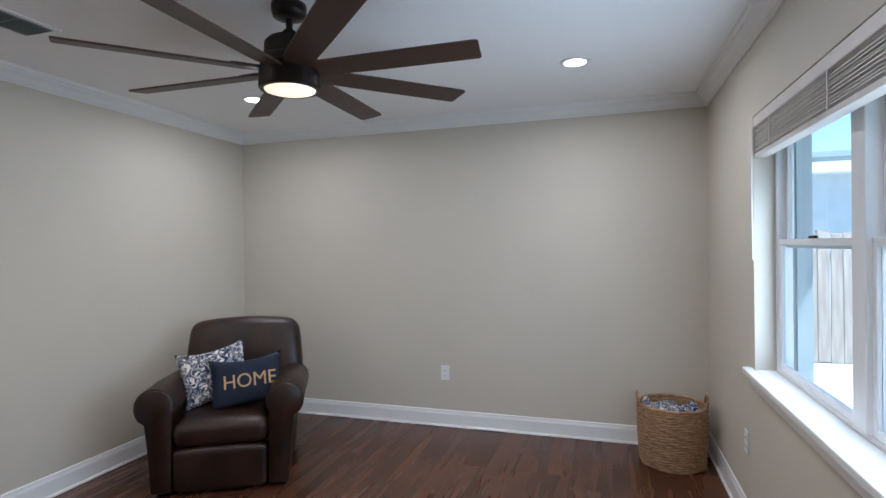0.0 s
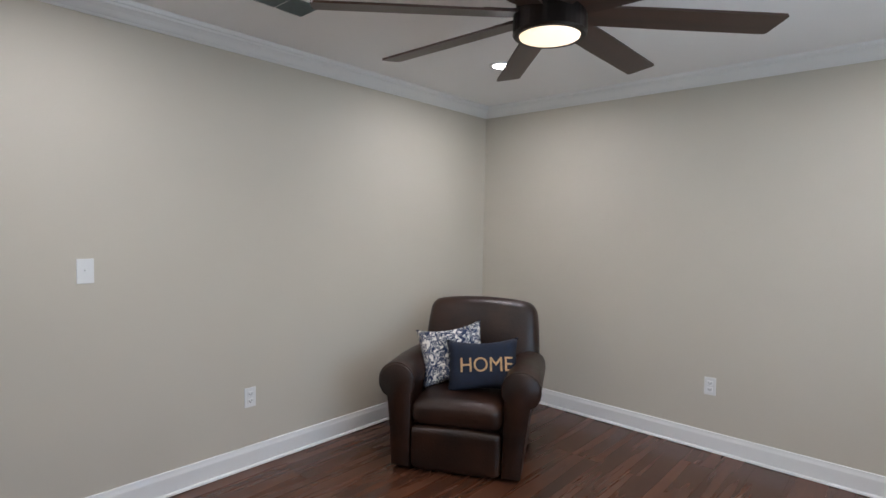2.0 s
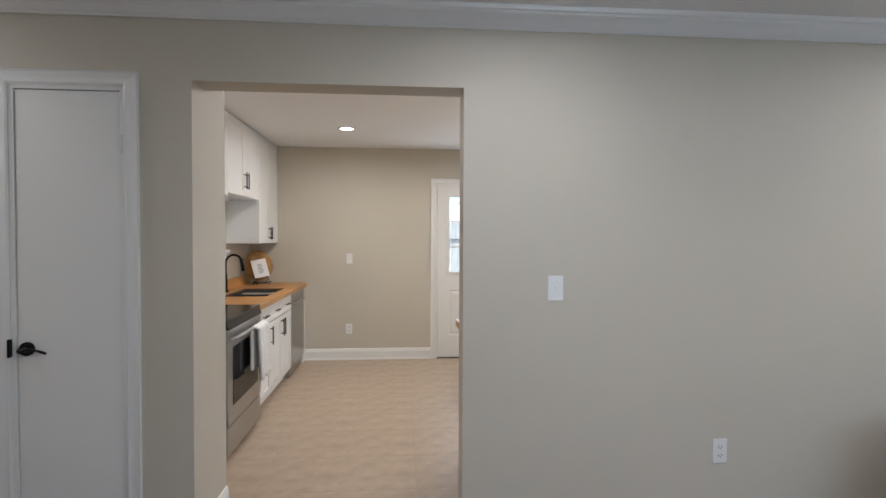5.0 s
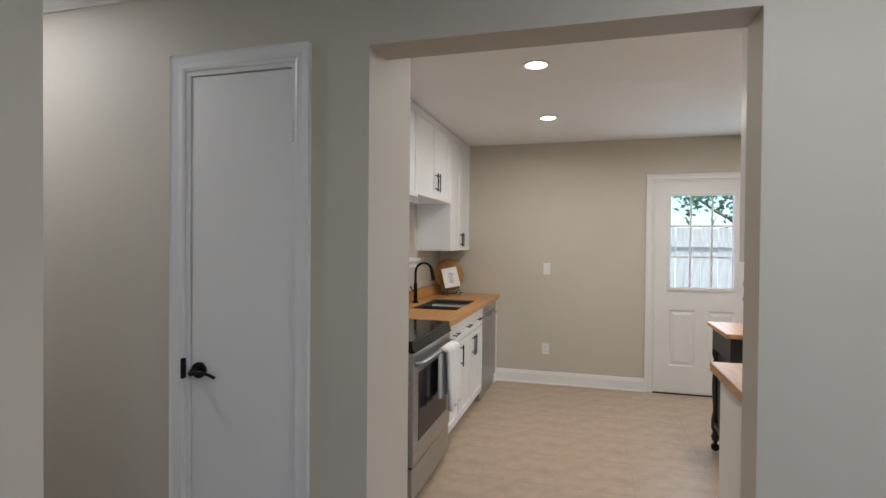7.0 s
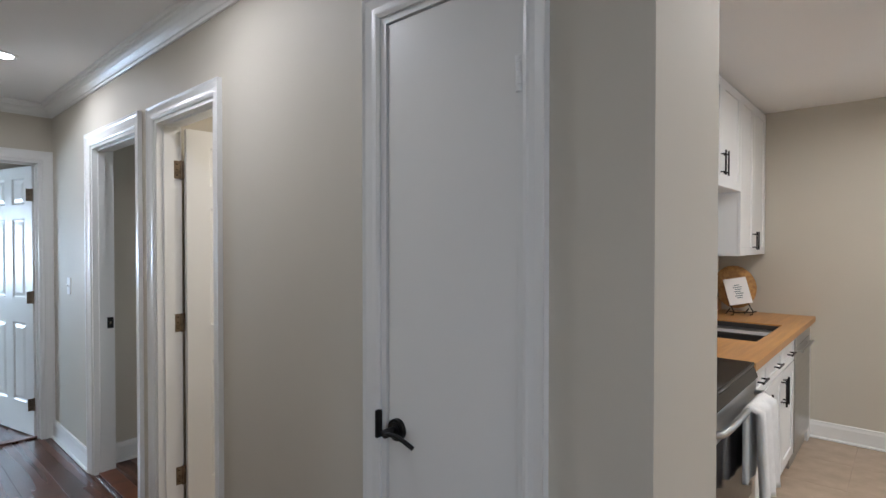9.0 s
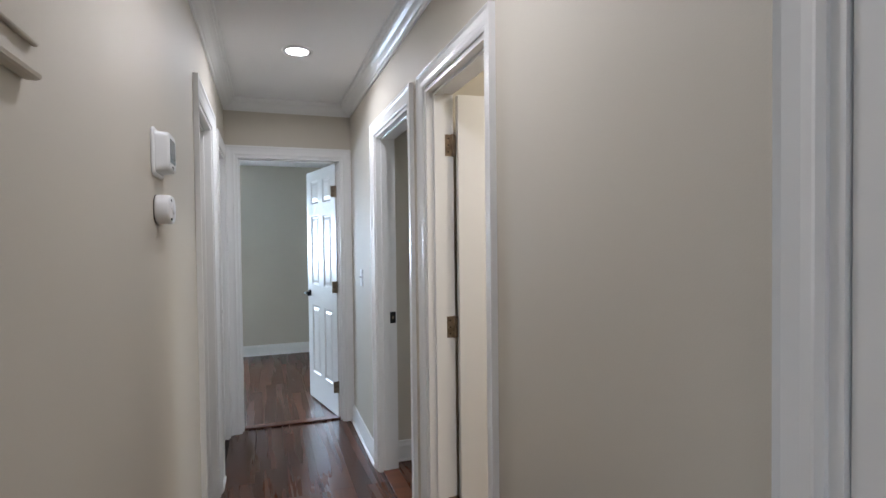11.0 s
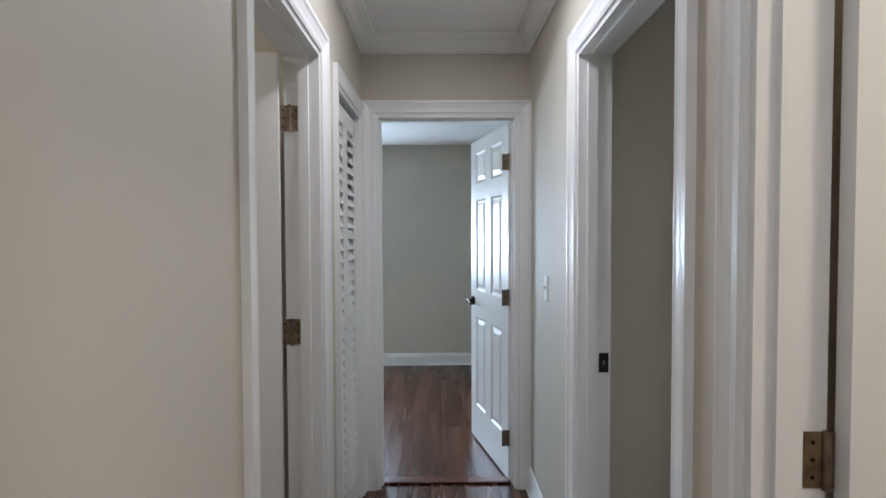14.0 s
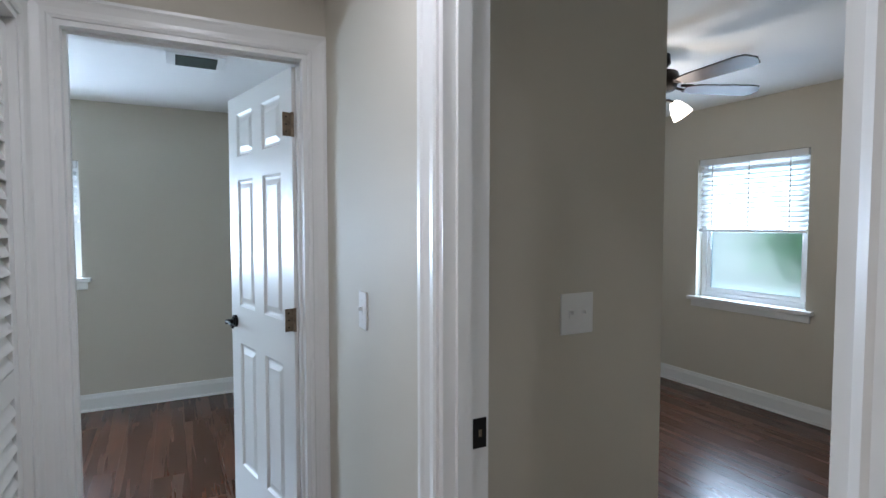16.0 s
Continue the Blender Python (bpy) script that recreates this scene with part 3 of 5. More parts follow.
double_hung("window_1", pose(E_, 2.325, 0, 0, 0, 90), 1.75, 0.83, 2.045, 0.09, "wide white double-hung twin window with deep sill", 2, 0.016, 0.027, 0.095)
b = blind(pose(E_, 2.325, 0, 0, 0, 90), 1.74, 2.045, 0.2, 9, 0.0118, "cream slatted blind drawn up in the window head")
bm = bmnew()
tube(bm, [(0.862, 0.006, 1.98), (0.864, 0.010, 1.7), (0.862, 0.008, 1.36)], 0.0035, 8)
part("wand", bm, PLASTIC, b, "thin white tilt wand")
double_hung("window_2", pose(AX, -5.2975, 0, 0, 0, -90), 0.895, 0.80, 1.975, 0.07, "white double-hung bedroom window with blind", glass=HAZY)
blind(pose(AX, -5.2975, 0, 0, 0, -90), 0.87, 1.975, 0.5, 13, 0.038, "white slatted blind half lowered in bedroom window", True)
double_hung("window_3", pose(-0.90, CY, 0), 1.13, 1.02, 1.90, 0.07, "white window in the end room", glass=HAZY)
blind(pose(-0.90, CY, 0), 1.10, 1.90, 0.4, 9, 0.038, "white slatted blind half lowered", True)
double_hung("window_4", pose(-5.125, KS, 0), 0.81, 1.30, 1.78, 0.05, "small white kitchen window above the sink")

# ---- doors ----


def hinge(parent, m, mat=NICKEL, knuckle=True):
    h = part("hinge", (lambda bm: (box(bm, 0.0, 0.034, -0.0015, 0.0015, -0.045, 0.045, 0.0006), bm)[1])(bmnew()), mat, parent, "brassy butt hinge", m=m)
    bm = bmnew()
    cyl(bm, (-0.004, 0.004, 0), 0.0065, 0.094, "z", 12)
    box(bm, -0.038, -0.006, -0.001, 0.002, -0.045, 0.045)
    part("knuckle", bm, mat, h)
    bm = bmnew()
    for cz in (-0.028, 0.0, 0.028):
        cyl(bm, (0.020, 0.002, cz), 0.0035, 0.002, "y", 8)
        cyl(bm, (-0.024, 0.002, cz), 0.0035, 0.002, "y", 8)
    part("screws", bm, BRONZE, h)


def lever(parent, x, z, y, turn=1, out=1):
    """Rose, neck and curved lever on the face at y; turn is the way the lever points along x."""
    bm = bmnew()
    cyl(bm, (x, y + out * 0.006, z), 0.030, 0.012, "y", 28)
    cyl(bm, (x, y + out * 0.014, z), 0.022, 0.006, "y", 24)
    h = part("door_handle", bm, BLACK, parent, "black metal lever handle")
    bm = bmnew()
    cyl(bm, (x, y + out * 0.032, z), 0.012, 0.040, "y", 16)
    tube(bm, [(x, y + out * 0.048, z), (x + turn * 0.02, y + out * 0.052, z + 0.004), (x + turn * 0.05, y + out * 0.053, z + 0.006), (x + turn * 0.08, y + out * 0.052, z - 0.002), (x + turn * 0.105, y + out * 0.050, z - 0.012)], 0.0060, 10)
    part("lever", bm, BLACK, h, smooth=True)


def panel_door(name, m, w, h, label, panels, thick=0.035, mat=DOORW, hinges=(), handle=None, glazed=None):
    """A moulded door, x from the hinge edge, y across its thickness. panels: (x0, x1, z0, z1)."""
    t = tagged(thing(name, m, label, "door"), kind="structure")
    bm = bmnew()
    xs = sorted({0.0, w} | {v for p in panels for v in p[:2]} | ({glazed[0], glazed[1]} if glazed else set()))
    zs = sorted({0.0, h} | {v for p in panels for v in p[2:]} | ({glazed[2], glazed[3]} if glazed else set()))
    holes = list(panels) + ([glazed] if glazed else [])
    for side in (-1, 1):
        y = side * thick / 2
        grid = {(a, c): bm.verts.new((a, y, c)) for a in xs for c in zs}
        for x0, x1 in zip(xs, xs[1:]):
            for c0, c1 in zip(zs, zs[1:]):
                if any(p[0] <= x0 and x1 <= p[1] and p[2] <= c0 and c1 <= p[3] for p in holes):
                    continue
                f = [grid[x0, c0], grid[x1, c0], grid[x1, c1], grid[x0, c1]]
                bm.faces.new(f if side < 0 else f[::-1])
        for p in panels:
            loops = []
            for ins, d in ((0, 0), (0.010, 0.009), (0.020, 0.010), (0.045, 0.002)):
                loops.append([bm.verts.new((a, y - side * d, c)) for a, c in ((p[0] + ins, p[2] + ins), (p[1] - ins, p[2] + ins), (p[1] - ins, p[3] - ins), (p[0] + ins, p[3] - ins))])
            for l0, l1 in zip(loops, loops[1:]):
                for k in range(4):
                    bm.faces.new((l0[k], l0[(k + 1) % 4], l1[(k + 1) % 4], l1[k]))
            bm.faces.new(loops[-1])
    a, b = -thick / 2, thick / 2
    rims = [((0, 0), (w, 0), (w, h), (0, h))] + ([((glazed[0], glazed[2]), (glazed[0], glazed[3]), (glazed[1], glazed[3]), (glazed[1], glazed[2]))] if glazed else [])
    for rim in rims:
        for k in range(4):
            p, q = rim[k], rim[(k + 1) % 4]
            bm.faces.new([bm.verts.new(v) for v in ((p[0], a, p[1]), (q[0], a, q[1]), (q[0], b, q[1]), (p[0], b, p[1]))])
    bmesh.ops.remove_doubles(bm, verts=bm.verts, dist=1e-5)
    part("leaf", bm, mat, t)
    if handle:
        x, z, turn = handle
        lever(t, x, z, thick / 2, turn, 1)
        lever(t, x, z, -thick / 2, turn, -1)
    return t


def six(w):
    s, c = 0.114, 0.112
    a0, a1, b0, b1 = s, (w - c) / 2, (w + c) / 2, w - s
    return [(x0, x1, z0, z1) for x0, x1 in ((a0, a1), (b0, b1)) for z0, z1 in ((0.235, 0.84), (1.02, 1.625), (1.735, 1.935))]


# end room door, hung on its west jamb and standing open
d = panel_door("door_1", pose(-2.522, -4.795, 0.012, 0, 0, -77), 0.735, 2.02, "white six-panel door standing open into the end room", six(0.735), handle=(0.675, 0.94, -1))
for z in (0.24, 1.04, 1.80):
    hinge(d, pose(0.004, 0.020, z, 0, 0, 90))
# bathroom door, open into the bathroom
d = panel_door("door_2", pose(-2.742, -2.652, 0.012, 0, 0, 176), 0.595, 2.02, "cream-lit white six-panel bathroom door standing open", six(0.595), handle=(0.54, 0.94, -1))
for z in (0.27, 1.045, 1.815):
    hinge(d, pose(-0.010, 0.0175, z, 180, 0, 0))
# side room door
d = panel_door("door_3", pose(-1.568, -3.676, 0.012, 0, 0, 7), 0.68, 2.02, "white six-panel door standing open into side room", six(0.68), handle=(0.62, 0.94, -1))
for z in (0.27, 1.058, 1.807):
    hinge(d, pose(-0.030, -0.0205, z, 0, 0, 0))
# plain closet door
d = tagged(thing("door_4", pose(W - 0.022, -1.006, 0.012, 0, 0, 90), "flat white slab closet door, closed", "door"), kind="structure")
one("leaf", DOORW, (0, 0.429, -0.0175, 0.0175, 0, 2.052), bevel=0.002, parent=d)
lever(d, 0.040, 0.940, -0.0175, 1, -1)
one("latch_cover", BLACK, (-0.030, -0.018, -0.045, -0.020, 0.905, 0.985), bevel=0.006, parent=d, label="black child-lock bracket at the door edge")
for z in (0.24, 1.825):
    bm = bmnew()
    for k in range(5):
        cyl(bm, (0.434, -0.024, z - 0.032 + 0.016 * k), 0.0075, 0.0145, "z", 12)
    part("hinge", bm, TRIM, d, "white painted hinge knuckle")
# strike plate in the bedroom doorway
s = tagged(one("strike_plate", BLACK, (WB + 0.005, WB + 0.040, -3.7205, -3.7175, 0.915, 0.985), bevel=0.001), "black metal strike plate on the white jamb", "strike plate")
one("latch_hole", NICKEL, (WB + 0.018, WB + 0.026, -3.7178, -3.7165, 0.942, 0.958), parent=s)

# louvred folding closet door
lv = tagged(thing("door_5", pose(HE + 0.035, -4.622, 0.015, 0, 0, 90), "white louvred bifold closet door, closed", "door"), kind="structure")
slat_mesh = None
for k in range(2):
    x0, x1 = k * 0.298, k * 0.298 + 0.294
    leaf = one("leaf", DOORW, (x0, x0 + 0.055, -0.014, 0.014, 0, 1.98), (x1 - 0.055, x1, -0.014, 0.014, 0, 1.98), (x0 + 0.055, x1 - 0.055, -0.014, 0.014, 0, 0.14),
               (x0 + 0.055, x1 - 0.055, -0.014, 0.014, 0.92, 1.00), (x0 + 0.055, x1 - 0.055, -0.014, 0.014, 1.90, 1.98), bevel=0.002, parent=lv)
    if slat_mesh is None:
        bm = bmnew()
        box(bm, 0.0, 0.188, -0.0245, 0.0245, -0.0032, 0.0032, 0.002)
        slat_mesh = mesh("slat", bm, DOORW)
    for z0, z1 in ((0.14, 0.92), (1.00, 1.90)):
        n = int((z1 - z0) / 0.052)
        for j in range(n):
            s = new("slat", slat_mesh)
            s.parent = leaf
            s.matrix_basis = pose(x0 + 0.053, 0.004, z0 + (j + 0.5) * (z1 - z0) / n, -64, 0, 0)
bm = bmnew()
lathe(bm, [(0.007, 0), (0.007, 0.012), (0.013, 0.018), (0.014, 0.024), (0.008, 0.030)], 16, pose(0.345, 0.014, 0.96, -90, 0, 0))
part("pull_knob", bm, PLASTIC, lv, "small white pull knob", smooth=True)

# back door with a nine-light window
bd = panel_door("door_6", pose(K - 0.035, 1.066, 0.012, 0, 0, 90), 0.848, 2.035, "white steel back door with nine-pane window", [(0.14, 0.37, 0.26, 0.80), (0.48, 0.71, 0.26, 0.80)], 0.044, glazed=(0.135, 0.70, 1.010, 1.910))
g0, g1, h0, h1 = 0.135, 0.70, 1.010, 1.910
lite = one("lite_frame", DOORW, (g0 - 0.022, g0 + 0.010, -0.034, 0.026, h0 - 0.022, h1 + 0.022), (g1 - 0.010, g1 + 0.022, -0.034, 0.026, h0 - 0.022, h1 + 0.022),
           (g0 + 0.010, g1 - 0.010, -0.034, 0.026, h0 - 0.022, h0 + 0.010), (g0 + 0.010, g1 - 0.010, -0.034, 0.026, h1 - 0.010, h1 + 0.022), bevel=0.003, parent=bd)
for k in (1, 2):
    cx, cz = g0 + (g1 - g0) * k / 3, h0 + (h1 - h0) * k / 3
    one("muntin", DOORW, (cx - 0.008, cx + 0.008, -0.012, 0.008, h0, h1), parent=lite)
    one("muntin", DOORW, (g0, g1, -0.0115, 0.0075, cz - 0.008, cz + 0.008), parent=lite)
for i in range(3):
    for j in range(3):
        p = one("pane", GLASS, (g0 + (g1 - g0) * i / 3 + 0.008, g0 + (g1 - g0) * (i + 1) / 3 - 0.008, -0.004, 0.0, h0 + (h1 - h0) * j / 3 + 0.008, h0 + (h1 - h0) * (j + 1) / 3 - 0.008), parent=lite)
        p.visible_shadow = False
for z, r in ((0.93, 0.028), (1.075, 0.026)):
    bm = bmnew()
    lathe(bm, [(0.032, 0), (0.032, 0.008), (0.016, 0.014), (0.014, 0.030), (r, 0.040), (r, 0.055), (0.016, 0.062)], 24, pose(0.805, -0.022, z, 90, 0, 0))
    part("door_knob" if z < 1 else "deadbolt", bm, STEEL, bd, "satin nickel knob" if z < 1 else "satin nickel deadbolt", smooth=True)
tagged(one("trim_sill_back", BRONZE, (K - 0.12, K + 0.01, 1.063, 1.917, 0.002, 0.012)), "dark metal door threshold", "threshold", kind="structure")

# ---- hall fittings ----
def superellipse(w, h, p, n=40):
    pts = []
    for k in range(n):
        a = 2 * math.pi * k / n
        c, q = math.cos(a), math.sin(a)
        pts.append((w * math.copysign(abs(c) ** (2 / p), c), h * math.copysign(abs(q) ** (2 / p), q)))
    return pts


def shell(name, steps, mat, parent):
    """Rounded housing built up from the wall: steps are (y, half width, half height, squareness, shift in z)."""
    bm = bmnew()
    rings = [[bm.verts.new((x, y, z + dz)) for x, z in superellipse(w, h, p)] for y, w, h, p, dz in steps]
    for r0, r1 in zip(rings, rings[1:]):
        for k in range(len(r0)):
            bm.faces.new((r0[k], r0[(k + 1) % len(r0)], r1[(k + 1) % len(r0)], r1[k]))
    bm.faces.new(rings[-1])
    bm.faces.new(rings[0][::-1])
    return part(name, bm, mat, parent, smooth=True)


t = thing("thermostat", pose(HE, -2.148, 1.669, 0, 0, 90), "white plastic thermostat with grey display on the wall", "thermostat")
shell("back_plate", ((0, 0.072, 0.062, 9, 0), (0.004, 0.073, 0.063, 9, 0), (0.008, 0.068, 0.059, 8, 0)), PLASTIC, t)
shell("housing", ((0.006, 0.066, 0.057, 8, 0), (0.011, 0.061, 0.053, 8, 0.001), (0.034, 0.058, 0.050, 9, 0.002), (0.0385, 0.056, 0.048, 9, 0.002), (0.040, 0.052, 0.044, 9, 0.002)), PLASTIC, t)
one("display", GREYSCREEN, (-0.038, 0.040, 0.0395, 0.0410, -0.014, 0.036), bevel=0.0004, parent=t, label="dark grey-green display")
one("display_strip", VENTG, (-0.038, 0.040, 0.0395, 0.0409, -0.026, -0.0145), parent=t, label="lighter grey strip under the display")
one("mark", SLOT, (-0.014, -0.004, 0.0395, 0.0406, -0.0375, -0.034), (0.000, 0.010, 0.0395, 0.0406, -0.0375, -0.034), (-0.010, 0.006, 0.0395, 0.0406, -0.0415, -0.0395), parent=t)
t = thing("smoke_detector", pose(HE, -2.150, 1.521, 0, 0, 90), "white plastic carbon monoxide alarm on the wall", "smoke detector")
t.scale = (0.94, 0.97, 0.94)
shell("rim", ((0, 0.0605, 0.0405, 2.7, 0), (0.0025, 0.0605, 0.0405, 2.7, 0)), SLOT, t)
shell("housing", ((0.0025, 0.061, 0.041, 2.7, 0), (0.006, 0.0625, 0.0420, 2.7, 0), (0.032, 0.0615, 0.0410, 2.7, 0), (0.0365, 0.0585, 0.0385, 2.7, 0), (0.038, 0.053, 0.034, 2.7, 0)), PLASTIC, t)
bm = bmnew()
lathe(bm, [(0.0185, -0.001), (0.0185, 0.0004), (0.0165, 0.0002), (0.0160, 0.0022), (0.012, 0.0035), (0.002, 0.004)], 28, pose(-0.006, 0.038, 0.003, -90, 0, 0))
part("test_button", bm, PLASTIC, t, "round test button", smooth=True)
for q in ((-0.031, -0.028, 0.003, 0.006), (0.016, 0.019, 0.000, 0.003), (0.008, 0.036, -0.031, -0.025), (0.016, 0.030, 0.021, 0.028)):
    one("mark", GREYSCREEN, (q[0], q[1], 0.0376, 0.0384, q[2], q[3]), parent=t, label="small printed mark")
t = thing("electrical_panel", pose(HE, -1.150, 1.855, 0, 0, 90), "cream painted steel electrical panel on the hall wall", "electrical panel")
one("box_cover", PAINT, (-0.185, 0.185, 0, 0.022, -0.225, 0.225), bevel=0.006, parent=t)
one("panel_door", PAINT, (-0.150, 0.150, 0.022, 0.030, -0.195, 0.195), bevel=0.003, parent=t)
one("latch", BLACK, (0.115, 0.135, 0.030, 0.036, -0.02, 0.02), bevel=0.002, parent=t, label="small black latch")

# ---- living room things ----
fan = thing("ceiling_fan", pose(-0.74, 2.284, 0), "dark bronze eight-blade ceiling fan with lit lamp", "ceiling fan")
bm = bmnew()
lathe(bm, [(0.072, H), (0.072, H - 0.030), (0.066, H - 0.050), (0.030, H - 0.058)], 32)
part("canopy", bm, BRONZE, fan, smooth=True)
bm = bmnew()
cyl(bm, (0, 0, 2.385), 0.014, 0.10)
part("downrod", bm, BRONZE, fan)
bm = bmnew()
lathe(bm, [(0.022, 2.365), (0.034, 2.350), (0.036, 2.335), (0.085, 2.325), (0.102, 2.305), (0.104, 2.250), (0.120, 2.240), (0.120, 2.205), (0.060, 2.200)], 36)
part("motor", bm, BRONZE, fan)
bm = bmnew()
lathe(bm, [(0.060, 2.196), (0.126, 2.192), (0.128, 2.120), (0.122, 2.112), (0.108, 2.112), (0.106, 2.118), (0.02, 2.118)], 40)
kit = part("light_kit", bm, BRONZE, fan)
bm = bmnew()
lathe(bm, [(0.105, 2.117), (0.104, 2.111), (0.075, 2.106), (0.02, 2.104)], 36)
part("lens", bm, FANON, kit, "glowing warm round lens", smooth=True)
lamp("fan_lamp", "AREA", pose(-0.74, 2.284, 2.098), 7, (1.0, 0.80, 0.58), 0.2, 160)
bm = bmnew()
outer = [(0.10, -0.045), (0.16, -0.060), (0.40, -0.062), (0.815, -0.060), (0.825, -0.052), (0.815, 0.052), (0.805, 0.060), (0.40, 0.056), (0.16, 0.050), (0.10, 0.040)]
top = [bm.verts.new((x, y, 0.004)) for x, y in outer]
bot = [bm.verts.new((x, y, -0.004)) for x, y in outer]
bm.faces.new(top)
bm.faces.new(bot[::-1])
for k in range(len(outer)):
    bm.faces.new((top[k], bot[k], bot[(k + 1) % len(outer)], top[(k + 1) % len(outer)]))
blade_mesh = mesh("blade", bm, BLADE)
bm = bmnew()
v = box(bm, 0.09, 0.235, -0.022, 0.022, 0.004, 0.013, 0.003)
iron_mesh = mesh("blade_iron", bm, BRONZE)
for k in range(8):
    m = pose(0, 0, 2.188, 0, 0, 45 * k + 0.3) @ pose(0, 0, 0, -11, 0, 0)
    ob = new("blade", blade_mesh)
    ob.parent, ob.matrix_basis = fan, m
    br = new("blade_iron", iron_mesh)
    br.parent = ob

vent = thing("ceiling_vent", pose(-1.975, 1.995, H, 0, 0, 0), "grey-green metal air vent in the ceiling", "air vent")
one("frame", CEIL, (-0.105, 0.105, -0.165, 0.165, -0.006, 0.004), bevel=0.002, parent=vent, label="white painted frame")
one("backing", VENTG, (-0.082, 0.082, -0.142, -0.004, -0.009, -0.0062), (-0.082, 0.082, 0.004, 0.142, -0.009, -0.0062), parent=vent)
bm = bmnew()
box(bm, -0.080, 0.080, -0.0045, 0.0045, -0.0012, 0.0012)
vs_mesh = mesh("slat", bm, VENTG)
for k in range(20):
    y = -0.135 + k * 0.0137 + (0.008 if k > 9 else 0)
    s = new("slat", vs_mesh)
    s.parent = vent
    s.matrix_basis = pose(0, y, -0.0115, 35, 0, 0)
v2 = thing("ceiling_vent", pose(-2.22, -5.98, CH, 0, 0, 0), "white ceiling air vent with dark slots", "air vent")
one("frame", PLASTIC, (-0.15, 0.15, -0.12, 0.12, -0.010, 0.002), bevel=0.003, parent=v2)
one("backing", SLOT, (-0.105, 0.105, -0.085, 0.085, -0.013, -0.0102), parent=v2)
bm = bmnew()
box(bm, -0.105, 0.105, -0.006, 0.006, -0.001, 0.001)
vs_mesh = mesh("slat", bm, VENTG)
for k in range(8):
    s = new("slat", vs_mesh)
    s.parent = v2
    s.matrix_basis = pose(0, -0.077 + k * 0.022, -0.018, 40, 0, 0)


def soft(name, parent, mat, dims, r, m=None, puff=0.0, label="", cuts=9):
    bm = bmnew()
    rounded(bm, *dims, r, cuts, puff)
    return part(name, bm, mat, parent, label, True, m)


chair = thing("armchair", pose(-1.690, 2.946, 0, 0, 0, 28.7), "dark brown leather club recliner with rolled arms", "armchair")
# base and footrest
soft("base", chair, LEATHER, (-0.37, 0.37, 0.05, 0.80, 0.03, 0.30), 0.03, cuts=6)
soft("footrest", chair, LEATHER, (-0.264, 0.264, -0.048, 0.07, 0.022, 0.272), 0.030, puff=0.012, cuts=8)
soft("seat_cushion", chair, LEATHER, (-0.268, 0.268, -0.042, 0.60, 0.275, 0.425), 0.055, puff=0.030, cuts=11)
for sx in (-1, 1):
    bm = bmnew()
    # arm: upright panel that swells into a roll, drawn as one outline pushed back
    outline = []
    for k in range(15):
        a = radians(-38 + 256 * k / 14)
        outline.append((sx * (0.368 + 0.112 * math.cos(a)), 0.520 + 0.112 * math.sin(a)))
    outline = [(sx * 0.378, 0.02), (sx * 0.400, 0.25), (sx * 0.425, 0.43)] + outline + [(sx * 0.274, 0.38), (sx * 0.270, 0.20), (sx * 0.270, 0.02)]
    steps = ((0.0, 0.93), (0.008, 0.975), (0.025, 1.0), (0.30, 1.0), (0.62, 0.98), (0.74, 0.94), (0.78, 0.86))
    cx, cz = sx * 0.36, 0.36
    rings = [[bm.verts.new((cx + (x - cx) * f, y - 0.05 * max(0.0, 1 - z / 0.5) * max(0.0, 1 - y / 0.3), max(0.02, cz + (z - cz) * f) - 0.05 * max(0, y - 0.3) * (z > 0.4))) for x, z in outline] for y, f in steps]
    for r0, r1 in zip(rings, rings[1:]):
        for k in range(len(outline)):
            bm.faces.new((r0[k], r0[(k + 1) % len(outline)], r1[(k + 1) % len(outline)], r1[k]))
    bm.faces.new(rings[0])
    bm.faces.new(rings[-1][::-1])
    arm = part("arm", bm, LEATHER, chair, smooth=True)
    seam = bmnew()
    tube(seam, [(cx + (x - cx) * 0.985, 0.012 - 0.05 * max(0.0, 1 - z / 0.5), cz + (z - cz) * 0.985) for x, z in outline[2:-2]], 0.005, 8)
    part("piping", seam, LEATHER, arm)
bm = bmnew()
vs = rounded(bm, -0.40, 0.40, -0.10, 0.10, 0.0, 0.578, 0.070, 11)
for a in vs:
    u = a.co.x / 0.375
    a.co.z -= 0.030 * u * u * (a.co.z / 0.60)
    a.co.x *= 0.90 + 0.10 * math.sin(math.pi * min(1.0, 0.25 + a.co.z / 0.8))
    if a.co.y < 0:
        a.co.y -= 0.035 * math.cos(u * 1.4) * math.sin(math.pi * max(0, min(1, a.co.z / 0.6)))
part("backrest", bm, LEATHER, chair, smooth=True, m=pose(0.030, 0.665, 0.375, -13, 0, 0))
for sx in (-1, 1):
    for y in (0.06, 0.72):
        one("foot", BLACK, (sx * 0.33 - 0.03, sx * 0.33 + 0.03, y - 0.03, y + 0.03, 0.001, 0.045), bevel=0.004, parent=chair)


